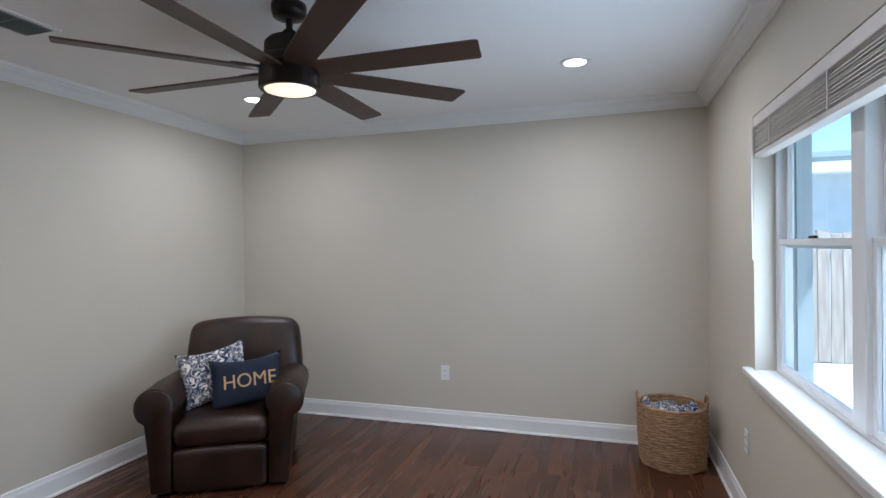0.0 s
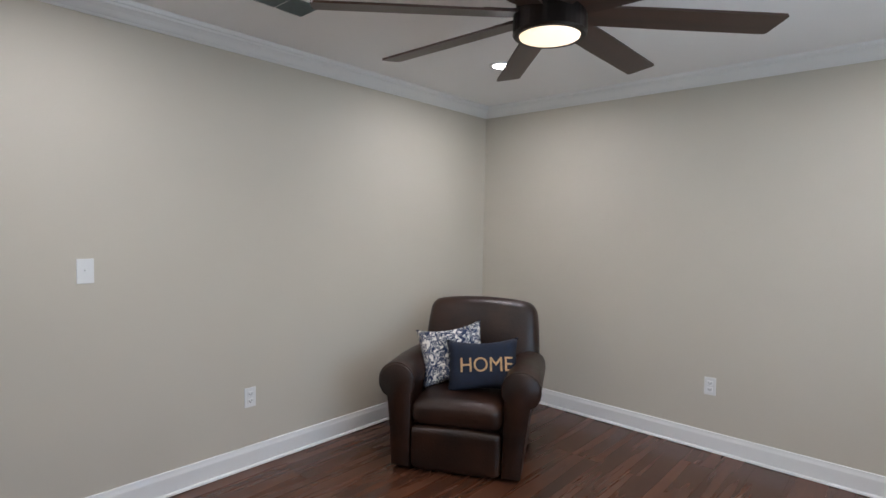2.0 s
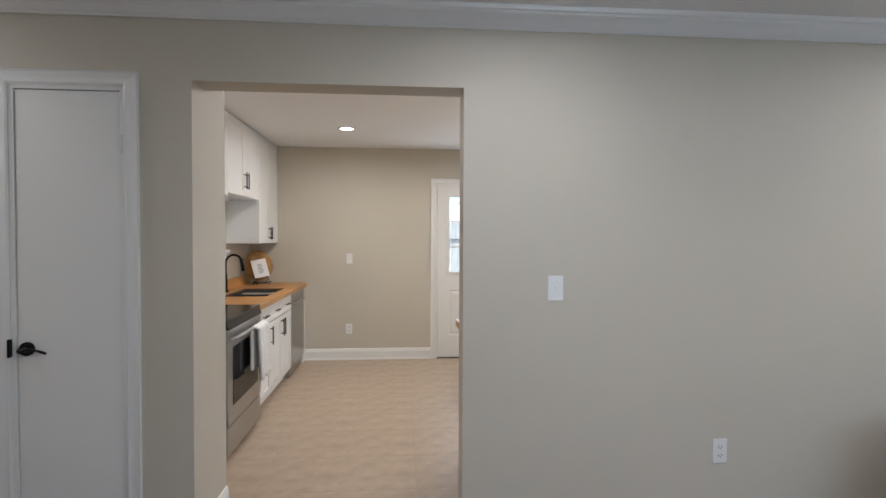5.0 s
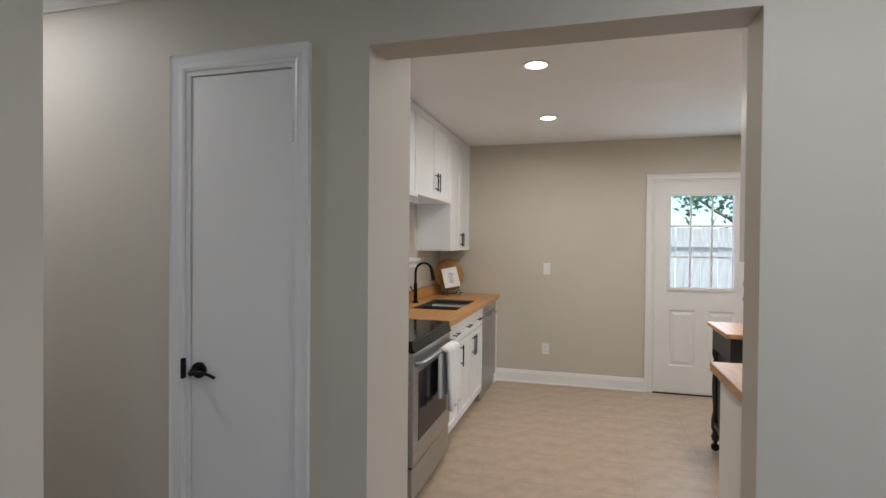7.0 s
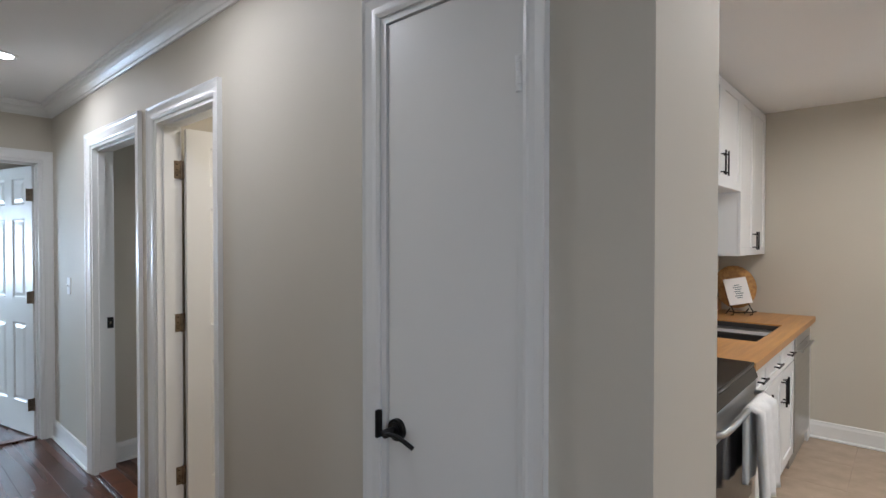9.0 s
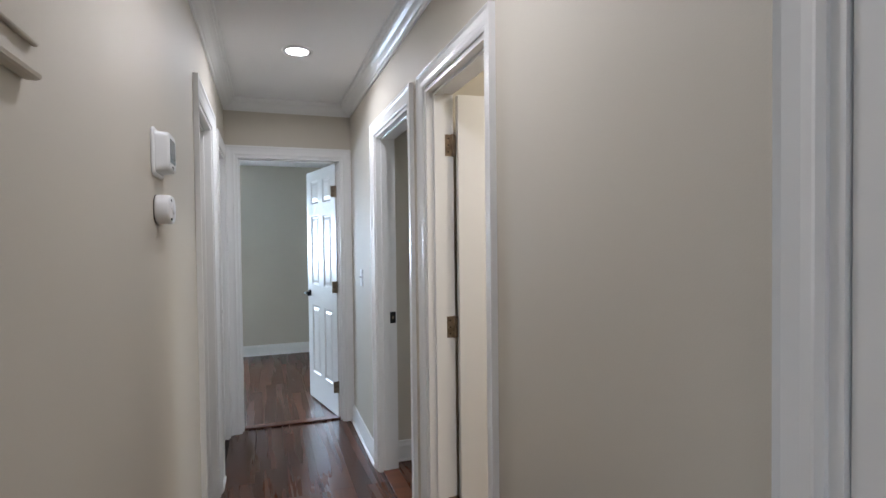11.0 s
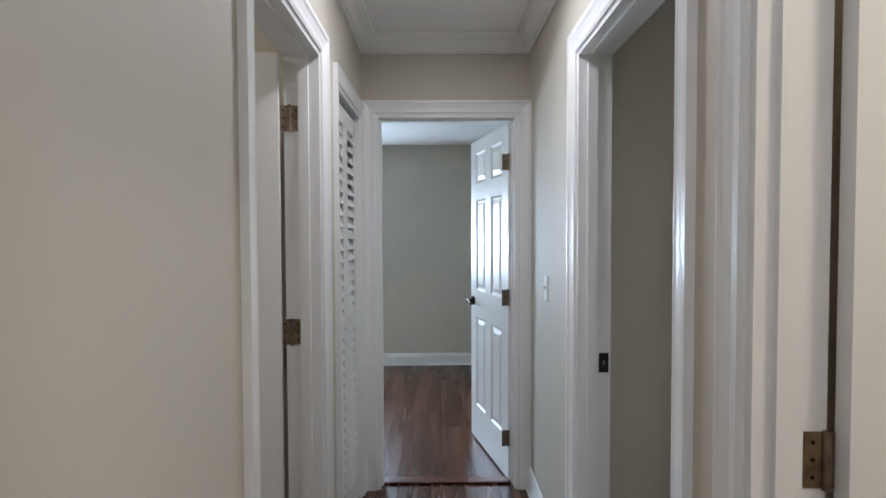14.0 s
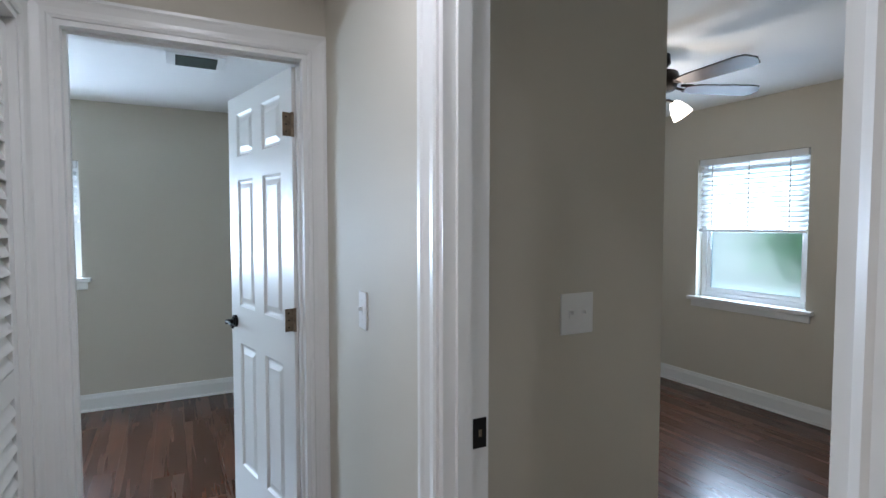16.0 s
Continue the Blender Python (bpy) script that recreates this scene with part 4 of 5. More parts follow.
def pillow(name, m, w, h, t, mat, label, seed):
    bm = bmnew()
    n = 16
    rng = random.Random(seed)
    for side in (-1, 1):
        g = {}
        for i in range(n + 1):
            for j in range(n + 1):
                u, v = 2 * i / n - 1, 2 * j / n - 1
                pinch = 1 - 0.20 * (1 - u * u) * abs(v) ** 3
                pinch2 = 1 - 0.10 * (1 - v * v) * abs(u) ** 3
                f = max(0.0, (1 - u ** 4) * (1 - v ** 4)) ** 0.45
                wr = 0.006 * math.sin(7 * u + 3 * v + seed) * (1 - u * u) * (1 - v * v)
                g[i, j] = bm.verts.new((u * w / 2 * pinch2, side * (t / 2 * f) + wr, v * h / 2 * pinch))
        for i in range(n):
            for j in range(n):
                bm.faces.new((g[i, j], g[i + 1, j], g[i + 1, j + 1], g[i, j + 1]))
    bmesh.ops.remove_doubles(bm, verts=bm.verts, dist=1e-4)
    ob = part(name, bm, mat, smooth=True)
    ob.matrix_basis = m
    return tagged(ob, label, "pillow", "pillows on the armchair")


SEATM = chair.matrix_basis.copy()
pillow("throw_pillow", SEATM @ pose(-0.105, 0.330, 0.618, -20, -11, 8), 0.43, 0.39, 0.13, DAMASK, "white throw pillow with navy floral print on armchair", 3)
home = pillow("throw_pillow", SEATM @ pose(0.112, 0.225, 0.592, -20, -5, 4), 0.45, 0.335, 0.14, NAVY, "navy lumbar pillow with tan felt letters on armchair", 5)
fc = bpy.data.curves.new("word", "FONT")
fc.body, fc.size, fc.extrude, fc.align_x, fc.align_y, fc.space_character, fc.offset = "HOME", 0.122, 0.005, "CENTER", "CENTER", 1.0, 0.0
tmp = new("word", fc)
dg = bpy.context.evaluated_depsgraph_get()
wm = bpy.data.meshes.new_from_object(tmp.evaluated_get(dg))
bpy.data.objects.remove(tmp)
wm.materials.clear()
wm.materials.append(JUTE)
bm = bmnew()
bm.from_mesh(wm)
bmesh.ops.triangulate(bm, faces=bm.faces[:])
for _ in range(2):
    bmesh.ops.subdivide_edges(bm, edges=[e for e in bm.edges if e.calc_length() > 0.012], cuts=1, use_grid_fill=False)
    bmesh.ops.triangulate(bm, faces=bm.faces[:])
bm.to_mesh(wm)
bm.free()
for v in wm.vertices:
    v.co.x = v.co.x * 0.94 + 0.028
    u, w_ = v.co.x / 0.225, v.co.y / 0.1675
    v.co.z += 0.070 * max(0.0, (1 - u ** 4) * (1 - w_ ** 4)) ** 0.45 + 0.002
wo = new("lettering", wm)
wo.parent = home
wo.matrix_basis = pose(0.0, 0.0, -0.005, 90, 0, 0)
wo["label"] = "tan felt letters spelling HOME"

# basket
bk = thing("wicker_basket", pose(0.925, 4.095, 0), "round woven seagrass basket with handles on floor", "basket")
rows_ = 27
for k in range(rows_):
    bm = bmnew()
    z = 0.009 + k * 0.0139
    r = 0.194 + 0.016 * math.sin(math.pi * min(1, (k + 1) / rows_) * 0.62)
    pts = [((r + 0.004 * math.sin(k * 2.1 + 11 * a)) * math.cos(a), (r + 0.004 * math.sin(k * 1.7 + 9 * a)) * math.sin(a), z + 0.0025 * math.sin(5 * a + k) + 0.0012 * math.sin(23 * a + 3 * k)) for a in [2 * math.pi * j / 48 for j in range(49)]]
    tube(bm, pts, 0.0088, 6)
    part("woven_coil", bm, WICKER, bk, smooth=True)
bm = bmnew()
lathe(bm, [(0.05, 0.004), (0.195, 0.006), (0.200, 0.03), (0.203, 0.30), (0.201, 0.372), (0.194, 0.372), (0.19, 0.05), (0.05, 0.03)], 32)
part("lining", bm, WICKER, bk)
bm = bmnew()
tube(bm, [(0.205 * math.cos(a), 0.205 * math.sin(a), 0.384 + 0.002 * math.sin(9 * a)) for a in [2 * math.pi * j / 48 for j in range(49)]], 0.012, 8)
part("rim", bm, WICKER, bk, smooth=True)
for sx in (-1, 1):
    bm = bmnew()
    tube(bm, [(sx * 0.205, -0.055, 0.365), (sx * 0.212, -0.052, 0.425), (sx * 0.214, -0.025, 0.452), (sx * 0.214, 0.025, 0.452), (sx * 0.212, 0.052, 0.425), (sx * 0.205, 0.055, 0.365)], 0.008, 8)
    part("handle", bm, WICKER, bk, smooth=True)
bm = bmnew()
g = {}
n = 22
for i in range(n + 1):
    for j in range(n + 1):
        u, v = 2 * i / n - 1, 2 * j / n - 1
        r = math.hypot(u, v)
        k = max(abs(u), abs(v)) / r if r > 1e-6 else 1
        x, y = u * k * 0.186, v * k * 0.186
        z = 0.348 + 0.022 * math.sin(5 * u + 2 * v) * (1 - r * 0.5) + 0.080 * math.exp(-((x - 0.125) ** 2 + (y + 0.03) ** 2) / 0.0016) + 0.070 * math.exp(-((x + 0.155) ** 2 + (y - 0.01) ** 2) / 0.0009)
        g[i, j] = bm.verts.new((x, y, z))
for i in range(n):
    for j in range(n):
        bm.faces.new((g[i, j], g[i + 1, j], g[i + 1, j + 1], g[i, j + 1]))
th = part("folded_throw", bm, DAMASK, smooth=True)
th.matrix_basis = bk.matrix_basis.copy()
tagged(th, "navy and white floral throw stuffed in basket", "blanket")
md = th.modifiers.new("thick", "SOLIDIFY")
md.thickness = 0.012

# ---- bedroom fan ----
bf = thing("ceiling_fan", pose(-4.62, -4.90, 0), "brown bedroom ceiling fan with lit glass shades", "ceiling fan")
bm = bmnew()
lathe(bm, [(0.070, AH), (0.075, AH - 0.05), (0.05, AH - 0.075), (0.05, AH - 0.09), (0.115, AH - 0.105), (0.125, AH - 0.15), (0.10, AH - 0.20), (0.045, AH - 0.215), (0.045, AH - 0.27), (0.02, AH - 0.285)], 32)
part("motor", bm, BRONZE, bf, smooth=True)
bm = bmnew()
outer = [(0.17, -0.035), (0.24, -0.055), (0.55, -0.066), (0.60, -0.055), (0.625, 0.0), (0.60, 0.055), (0.55, 0.066), (0.24, 0.055), (0.17, 0.035)]
top = [bm.verts.new((x, y, 0.004)) for x, y in outer]
bot = [bm.verts.new((x, y, -0.004)) for x, y in outer]
bm.faces.new(top)
bm.faces.new(bot[::-1])
for k in range(len(outer)):
    bm.faces.new((top[k], bot[k], bot[(k + 1) % len(outer)], top[(k + 1) % len(outer)]))
bm2 = mesh("blade", bm, BLADE)
bm = bmnew()
tube(bm, [(0.10, 0, 0.02), (0.14, 0.02, 0.01), (0.20, 0.028, 0.008), (0.27, 0.0, 0.008)], 0.008, 8)
tube(bm, [(0.14, -0.02, 0.01), (0.20, -0.028, 0.008), (0.27, 0.0, 0.008)], 0.008, 8)
ir2 = mesh("blade_iron", bm, BRONZE)
for k in range(5):
    ob = new("blade", bm2)
    ob.parent, ob.matrix_basis = bf, pose(0, 0, AH - 0.185, 0, 0, 72 * k + 14) @ pose(0, 0, 0, -12, 0, 0)
    br = new("blade_iron", ir2)
    br.parent = ob
for k in range(3):
    m = pose(0, 0, AH - 0.265, 0, 0, 120 * k + 35)
    bm = bmnew()
    tube(bm, [m @ Vector(p) for p in ((0.03, 0, 0), (0.07, 0, 0.012), (0.10, 0, 0.0))], 0.009, 8)
    arm = part("lamp_arm", bm, BRONZE, bf)
    bm = bmnew()
    lathe(bm, [(0.022, 0.0), (0.035, -0.02), (0.052, -0.06), (0.060, -0.10), (0.056, -0.10), (0.03, -0.03)], 20, m @ pose(0.10, 0, 0, 0, -38, 0))
    part("shade", bm, SHADEON, arm, "glowing frosted glass shade", smooth=True)
bm = bmnew()
for dx in (-0.02, 0.02):
    tube(bm, [(dx, 0.02, AH - 0.28), (dx, 0.02, AH - 0.43)], 0.0018, 6)
    cyl(bm, (dx, 0.02, AH - 0.445), 0.008, 0.03)
part("pull_chain", bm, BRONZE, bf)
lamp("bedroom_fan_lamp", "POINT", pose(-4.62, -4.90, AH - 0.42), 11, (1.0, 0.86, 0.68), 0.10)
lamp("bath_lamp", "AREA", pose(-3.45, -1.95, H - 0.06), 13.5, (1.0, 0.83, 0.60), 0.35)
# fill lamp added in the side room to brighten its open door leaf
lamp("side_room_fill_lamp", "AREA", pose(-0.6, -3.25, H - 0.06), 7, (1.0, 0.90, 0.76), 0.30)
bl = thing("bath_light", pose(-3.45, -1.95, H - 0.03), "round lit bathroom ceiling light", "ceiling light")
bm = bmnew()
lathe(bm, [(0.17, 0.0), (0.17, -0.015), (0.10, -0.028), (0.02, -0.029)], 32)
part("diffuser", bm, LAMPON, bl)
# unseen fixture, added to go with the side room fill
copy = copy_thing(bl, pose(-0.6, -3.25, H - 0.001))
tagged(copy, "unseen round ceiling light added to brighten the side room")

# ---- kitchen ----
FY = -0.470        # front plane of the south base units


def bar_pull(parent, c, length, axis, out=(0, 1, 0)):
    """Black bar handle on two posts; c lies on the face."""
    bm = bmnew()
    o = Vector(out)
    a = Vector((1, 0, 0)) if axis == "x" else (Vector((0, 1, 0)) if axis == "y" else Vector((0, 0, 1)))
    c = Vector(c)
    tube(bm, [c + o * 0.028 - a * length / 2, c + o * 0.028 + a * length / 2], 0.0055, 10)
    for s in (-1, 1):
        tube(bm, [c + a * s * length * 0.36, c + o * 0.028 + a * s * length * 0.36], 0.0045, 8)
    return part("handle", bm, BLACK, parent, "black bar pull")


def shaker(bm, x0, x1, z0, z1, y, t=0.019, rail=0.055):
    """Shaker front facing +y, its back on y."""
    box(bm, x0, x0 + rail, y, y + t, z0, z1, 0.0015)
    box(bm, x1 - rail, x1, y, y + t, z0, z1, 0.0015)
    box(bm, x0 + rail, x1 - rail, y, y + t, z1 - rail, z1, 0.0015)
    box(bm, x0 + rail, x1 - rail, y, y + t, z0, z0 + rail, 0.0015)
    box(bm, x0 + rail - 0.002, x1 - rail + 0.002, y, y + t - 0.009, z0 + rail - 0.002, z1 - rail + 0.002)


# base unit under the sink
bx0, bx1 = -5.615, -4.378
base = thing("base_cabinet", pose(0, 0, 0), "white shaker base cabinet with black bar pulls", "kitchen cabinet")
one("body", CABINET, (bx0, bx1, KS, FY - 0.019, 0.10, 0.685), (bx0, bx1, FY - 0.06, FY - 0.019, 0.685, 0.868), (bx0, bx0 + 0.018, KS, FY - 0.06, 0.685, 0.868), (bx1 - 0.018, bx1, KS, FY - 0.06, 0.685, 0.868), parent=base)
one("toe_kick", CABINET, (bx0, bx1, KS, FY - 0.08, 0.0, 0.10), parent=base)
w3 = (bx1 - bx0) / 3
for k in range(3):
    a, b = bx0 + k * w3 + 0.004, bx0 + (k + 1) * w3 - 0.004
    bm = bmnew()
    shaker(bm, a, b, 0.715, 0.855, FY - 0.018, rail=0.038)
    d = part("drawer_front", bm, CABINET, base)
    bar_pull(d, ((a + b) / 2, FY + 0.001, 0.785), 0.13, "x")
    bm = bmnew()
    shaker(bm, a, b, 0.115, 0.705, FY - 0.018)
    d = part("door", bm, CABINET, base)
    hx = (b - 0.03) if k in (0, 2) else (a + 0.03)
    if k < 2:
        bar_pull(d, (hx, FY + 0.001, 0.60), 0.16, "z")
    else:
        bar_pull(d, (a + 0.03, FY + 0.001, 0.60), 0.16, "z")

dw = thing("dishwasher", pose(0, 0, 0), "stainless steel built-in dishwasher", "dishwasher")
one("body", STEEL, (-6.385, -5.620, KS + 0.02, FY - 0.022, 0.0, 0.866), parent=dw)
one("door", STEEL, (-6.270, -5.622, FY - 0.021, FY + 0.006, 0.11, 0.785), bevel=0.004, parent=dw)
one("control_panel", STEEL, (-6.270, -5.622, FY - 0.021, FY + 0.008, 0.790, 0.864), bevel=0.003, parent=dw)
one("filler_strip", CABINET, (-6.396, -6.272, FY - 0.021, FY - 0.002, 0.0, 0.866), parent=dw)
bm = bmnew()
tube(bm, [(-6.20, FY + 0.036, 0.755), (-5.69, FY + 0.036, 0.755)], 0.009, 10)
for x in (-6.17, -5.72):
    tube(bm, [(x, FY + 0.004, 0.755), (x, FY + 0.036, 0.755)], 0.007, 8)
part("handle", bm, STEEL, dw)
one("kick_plate", SLOT, (-6.270, -5.622, FY - 0.06, FY - 0.05, 0.0, 0.10), parent=dw)

# counter with the sink cut out
sx0, sx1, sy0, sy1 = -5.74, -4.97, -0.955, -0.555
ct = thing("worktop", pose(0, 0, 0), "golden butcher block worktop with backsplash", "countertop")
one("slab", BUTCHER, (-6.395, sx0, KS + 0.003, FY + 0.026, 0.870, 0.908), (sx1, -4.370, KS + 0.003, FY + 0.026, 0.870, 0.908), (sx0, sx1, KS + 0.003, sy0, 0.870, 0.908), (sx0, sx1, sy1, FY + 0.026, 0.870, 0.908), parent=ct)
one("backsplash", BUTCHER, (-6.37, -4.370, KS + 0.003, KS + 0.023, 0.909, 1.010), bevel=0.002, parent=ct)
sk = thing("kitchen_sink", pose(0, 0, 0), "dark double-bowl undermount kitchen sink", "sink")
one("bowl", SINK, (sx0, sx0 + 0.012, sy0, sy1, 0.70, 0.900), (sx1 - 0.012, sx1, sy0, sy1, 0.70, 0.900), (sx0 + 0.012, sx1 - 0.012, sy0, sy0 + 0.012, 0.70, 0.900), (sx0 + 0.012, sx1 - 0.012, sy1 - 0.012, sy1, 0.70, 0.900),
    (sx0 + 0.012, sx1 - 0.012, sy0 + 0.012, sy1 - 0.012, 0.70, 0.712), parent=sk)
one("divider", SINK, (-5.367, -5.343, sy0 + 0.012, sy1 - 0.012, 0.712, 0.885), bevel=0.004, parent=sk)
fa = thing("kitchen_faucet", pose(-5.355, -1.025, 0.908, 0, 0, -12), "black gooseneck pull-down kitchen faucet", "faucet")
bm = bmnew()
lathe(bm, [(0.028, 0.0), (0.028, 0.012), (0.018, 0.018), (0.017, 0.17), (0.012, 0.18)], 20)
part("base", bm, BLACK, fa)
bm = bmnew()
tube(bm, [(0, 0, 0.17)] + [(0, 0.085 - 0.085 * math.cos(a), 0.27 + 0.085 * math.sin(a)) for a in [math.pi * k / 12 for k in range(11)]], 0.011, 12)
part("spout", bm, BLACK, fa, smooth=True)
bm = bmnew()
tube(bm, [(0, 0.158, 0.315), (0, 0.172, 0.25), (0, 0.178, 0.205)], 0.015, 12)
part("spray_head", bm, BLACK, fa, smooth=True)
bm = bmnew()
tube(bm, [(0.015, 0, 0.10), (0.045, 0, 0.112), (0.085, 0, 0.15)], 0.006, 8)
part("lever", bm, BLACK, fa)

# plate and recipe card
pl = thing("decorative_plate", pose(-6.19, -0.945, 0.948, 0, 0, -48), "round tan woven plate propped on wire stand", "plate")
bm = bmnew()
lathe(bm, [(0.01, 0.0), (0.10, 0.0), (0.155, 0.012), (0.165, 0.016), (0.165, 0.022), (0.10, 0.010), (0.01, 0.008)], 40, pose(0, 0, 0.165, -78, 0, 0))
part("plate", bm, TERRA, pl, smooth=True)
cs = thing("card_stand", pose(-6.09, -0.885, 0.908, 0, 0, -50), "black scrolled wire stand with white recipe card", "display stand")
bm = bmnew()
for sx in (-0.07, 0.07):
    tube(bm, [(sx, 0.02, 0.005), (sx, 0.05, 0.012), (sx, 0.06, 0.035), (sx, 0.045, 0.045), (sx, 0.0, 0.085), (sx * 0.7, -0.05, 0.24), (sx * 0.4, -0.055, 0.27)], 0.0042, 8)
    tube(bm, [(sx, 0.0, 0.05), (sx, -0.06, 0.004)], 0.0042, 8)
tube(bm, [(-0.10, 0.05, 0.035), (-0.05, 0.055, 0.028), (0.05, 0.055, 0.028), (0.10, 0.05, 0.035)], 0.0045, 8)
part("wire", bm, BLACK, cs)
one("card", PAPER, (-0.085, 0.085, -0.003, 0.003, 0.0, 0.20), parent=cs, m=pose(0, 0.028, 0.088, 16, 8, 0), label="white card")
one("print", VENTG, *[(-0.02 - 0.008 * (k % 3), 0.02 + 0.01 * (k % 2), 0.0032, 0.0036, 0.045 + 0.016 * k, 0.052 + 0.016 * k) for k in range(7)], parent=cs, m=pose(0, 0.028, 0.088, 16, 8, 0), label="small faded grey print")

# upper units
UY = -0.777
for x0, x1, z0, ndoor, lab in ((-6.395, -5.602, 1.368, 2, "tall white shaker wall cabinet"), (-5.598, -4.662, 1.800, 2, "short white shaker wall cabinet over the sink"), (-4.658, -3.610, 1.762, 2, "short white wall cabinet over the range hood")):
    u = thing("wall_cabinet", pose(0, 0, 0), lab, "kitchen cabinet", "wall cabinets")
    one("body", CABINET, (x0, x1, KS, UY - 0.019, z0, 2.468), parent=u)
    wd = (x1 - x0) / ndoor
    for k in range(ndoor):
        a, b = x0 + k * wd + 0.002, x0 + (k + 1) * wd - 0.002
        bm = bmnew()
        shaker(bm, a, b, z0 + 0.002, 2.455, UY - 0.018)
        d = part("door", bm, CABINET, u)
        if x0 < -6:
            if k == 0:
                bar_pull(d, (b - 0.03, UY + 0.001, z0 + 0.105), 0.13, "z")
                bar_pull(d, (b + 0.034, UY + 0.001, z0 + 0.105), 0.13, "z")
        else:
            bar_pull(d, ((b - 0.03) if k == 0 else (a + 0.03), UY + 0.001, z0 + 0.14), 0.15, "z")
hood = thing("range_hood", pose(0, 0, 0), "slim stainless under-cabinet range hood", "range hood")
bm = bmnew()
v = box(bm, -4.40, -3.62, KS, -0.69, 1.665, 1.758)
for a in v:
    if a.co.y > -0.8 and a.co.z < 1.7:
        a.co.z += 0.045
part("shell", bm, STEEL, hood)

# range
rg = thing("range", pose(0, 0, 0), "stainless electric range with black glass cooktop", "stove")
rx0, rx1 = -4.362, -3.592
one("body", STEEL, (rx0, rx1, KS + 0.02, FY - 0.012, 0.03, 0.895), parent=rg)
one("cooktop", BLACKGLASS, (rx0 - 0.003, rx1 + 0.003, KS + 0.02, FY + 0.022, 0.896, 0.915), bevel=0.004, parent=rg)
bm = bmnew()
v = box(bm, rx0, rx1, FY - 0.012, FY + 0.020, 0.850, 0.895)
for a in v:
    if a.co.y > FY and a.co.z < 0.87:
        a.co.y += 0.016
cp = part("control_panel", bm, BLACKGLASS, rg, "black glass control panel")
od = one("oven_door", STEEL, (rx0 + 0.004, rx1 - 0.004, FY - 0.010, FY + 0.030, 0.235, 0.845), bevel=0.005, parent=rg)
one("oven_window", BLACKGLASS, (rx0 + 0.09, rx1 - 0.09, FY + 0.0295, FY + 0.0325, 0.350, 0.730), bevel=0.001, parent=od)
bm = bmnew()
tube(bm, [(rx0 + 0.035, FY + 0.028, 0.785), (rx0 + 0.05, FY + 0.066, 0.792), (rx0 + 0.12, FY + 0.074, 0.796), (rx1 - 0.12, FY + 0.074, 0.796), (rx1 - 0.05, FY + 0.066, 0.792), (rx1 - 0.035, FY + 0.028, 0.785)], 0.013, 12)
part("handle", bm, STEEL, od, smooth=True)
one("drawer", STEEL, (rx0 + 0.004, rx1 - 0.004, FY - 0.010, FY + 0.024, 0.045, 0.222), bevel=0.005, parent=rg)
one("foot", BLACK, (rx0 + 0.04, rx0 + 0.08, FY - 0.08, FY - 0.04, 0.001, 0.03), (rx1 - 0.08, rx1 - 0.04, FY - 0.08, FY - 0.04, 0.001, 0.03), parent=rg)
# towel over the oven handle
bm = bmnew()
n, mrow = 10, 26
g = {}
for i in range(n + 1):
    for j in range(mrow + 1):
        x = rx0 + 0.115 + 0.27 * i / n
        s = j / mrow
        fold = 0.007 * math.sin(i * 1.5 + 0.6 * s)
        if s < 0.42:
            y, z = FY + 0.054 + fold * 0.4, 0.50 + (0.795 - 0.50) * s / 0.42
        elif s < 0.5:
            a = math.pi * (s - 0.42) / 0.08
            y, z = FY + 0.075 - 0.021 * math.cos(a), 0.795 + 0.020 * math.sin(a)
        else:
            y, z = FY + 0.116 + 2.2 * fold + 0.040 * (s - 0.5), 0.795 - (0.795 - 0.43) * (s - 0.5) / 0.5
        g[i, j] = bm.verts.new((x, y, z))
for i in range(n):
    for j in range(mrow):
        bm.faces.new((g[i, j], g[i + 1, j], g[i + 1, j + 1], g[i, j + 1]))
tw = tagged(part("dish_towel", bm, TOWEL, smooth=True), "white terry dish towel hung on the oven handle", "towel")
md = tw.modifiers.new("thick", "SOLIDIFY")
md.thickness = 0.020

# east side unit and its worktop
eb = thing("base_cabinet", pose(0, 0, 0), "white base cabinet end panel by the kitchen opening", "kitchen cabinet")
one("body", CABINET, (-3.50, WB, 1.02, 2.28, 0.10, 0.878), bevel=0.002, parent=eb)
one("toe_kick", CABINET, (-3.43, WB, 1.03, 2.28, 0.0, 0.10), parent=eb)
ew = thing("worktop", pose(0, 0, 0), "butcher block worktop with a dark oiled edge", "countertop")
one("slab", BUTCHER, (-3.54, WB, 0.985, 2.29, 0.880, 0.920), bevel=0.003, parent=ew)
uc = thing("wall_cabinet", pose(0, 0, 0), "white wall cabinet end panel by the kitchen opening", "kitchen cabinet", "wall cabinets")
one("body", CABINET, (-3.11, WB, 0.99, 2.28, 1.386, 2.468), bevel=0.002, parent=uc)

# black cart
kc = thing("kitchen_cart", pose(-4.77, 1.545, 0), "black painted kitchen cart with wood top on casters", "kitchen cart")
BLKPAINT = material("black_furniture_paint", (0.012, 0.012, 0.013), 0.45, vary=0.2, scale=8)
one("top", BUTCHER, (-0.275, 0.275, -0.275, 0.275, 0.870, 0.900), bevel=0.006, parent=kc, label="golden wood top")
one("body", BLKPAINT, (-0.215, 0.215, -0.215, 0.215, 0.20, 0.72), bevel=0.003, parent=kc)
one("apron", BLKPAINT, (-0.245, 0.245, -0.245, 0.245, 0.72, 0.870), bevel=0.003, parent=kc)
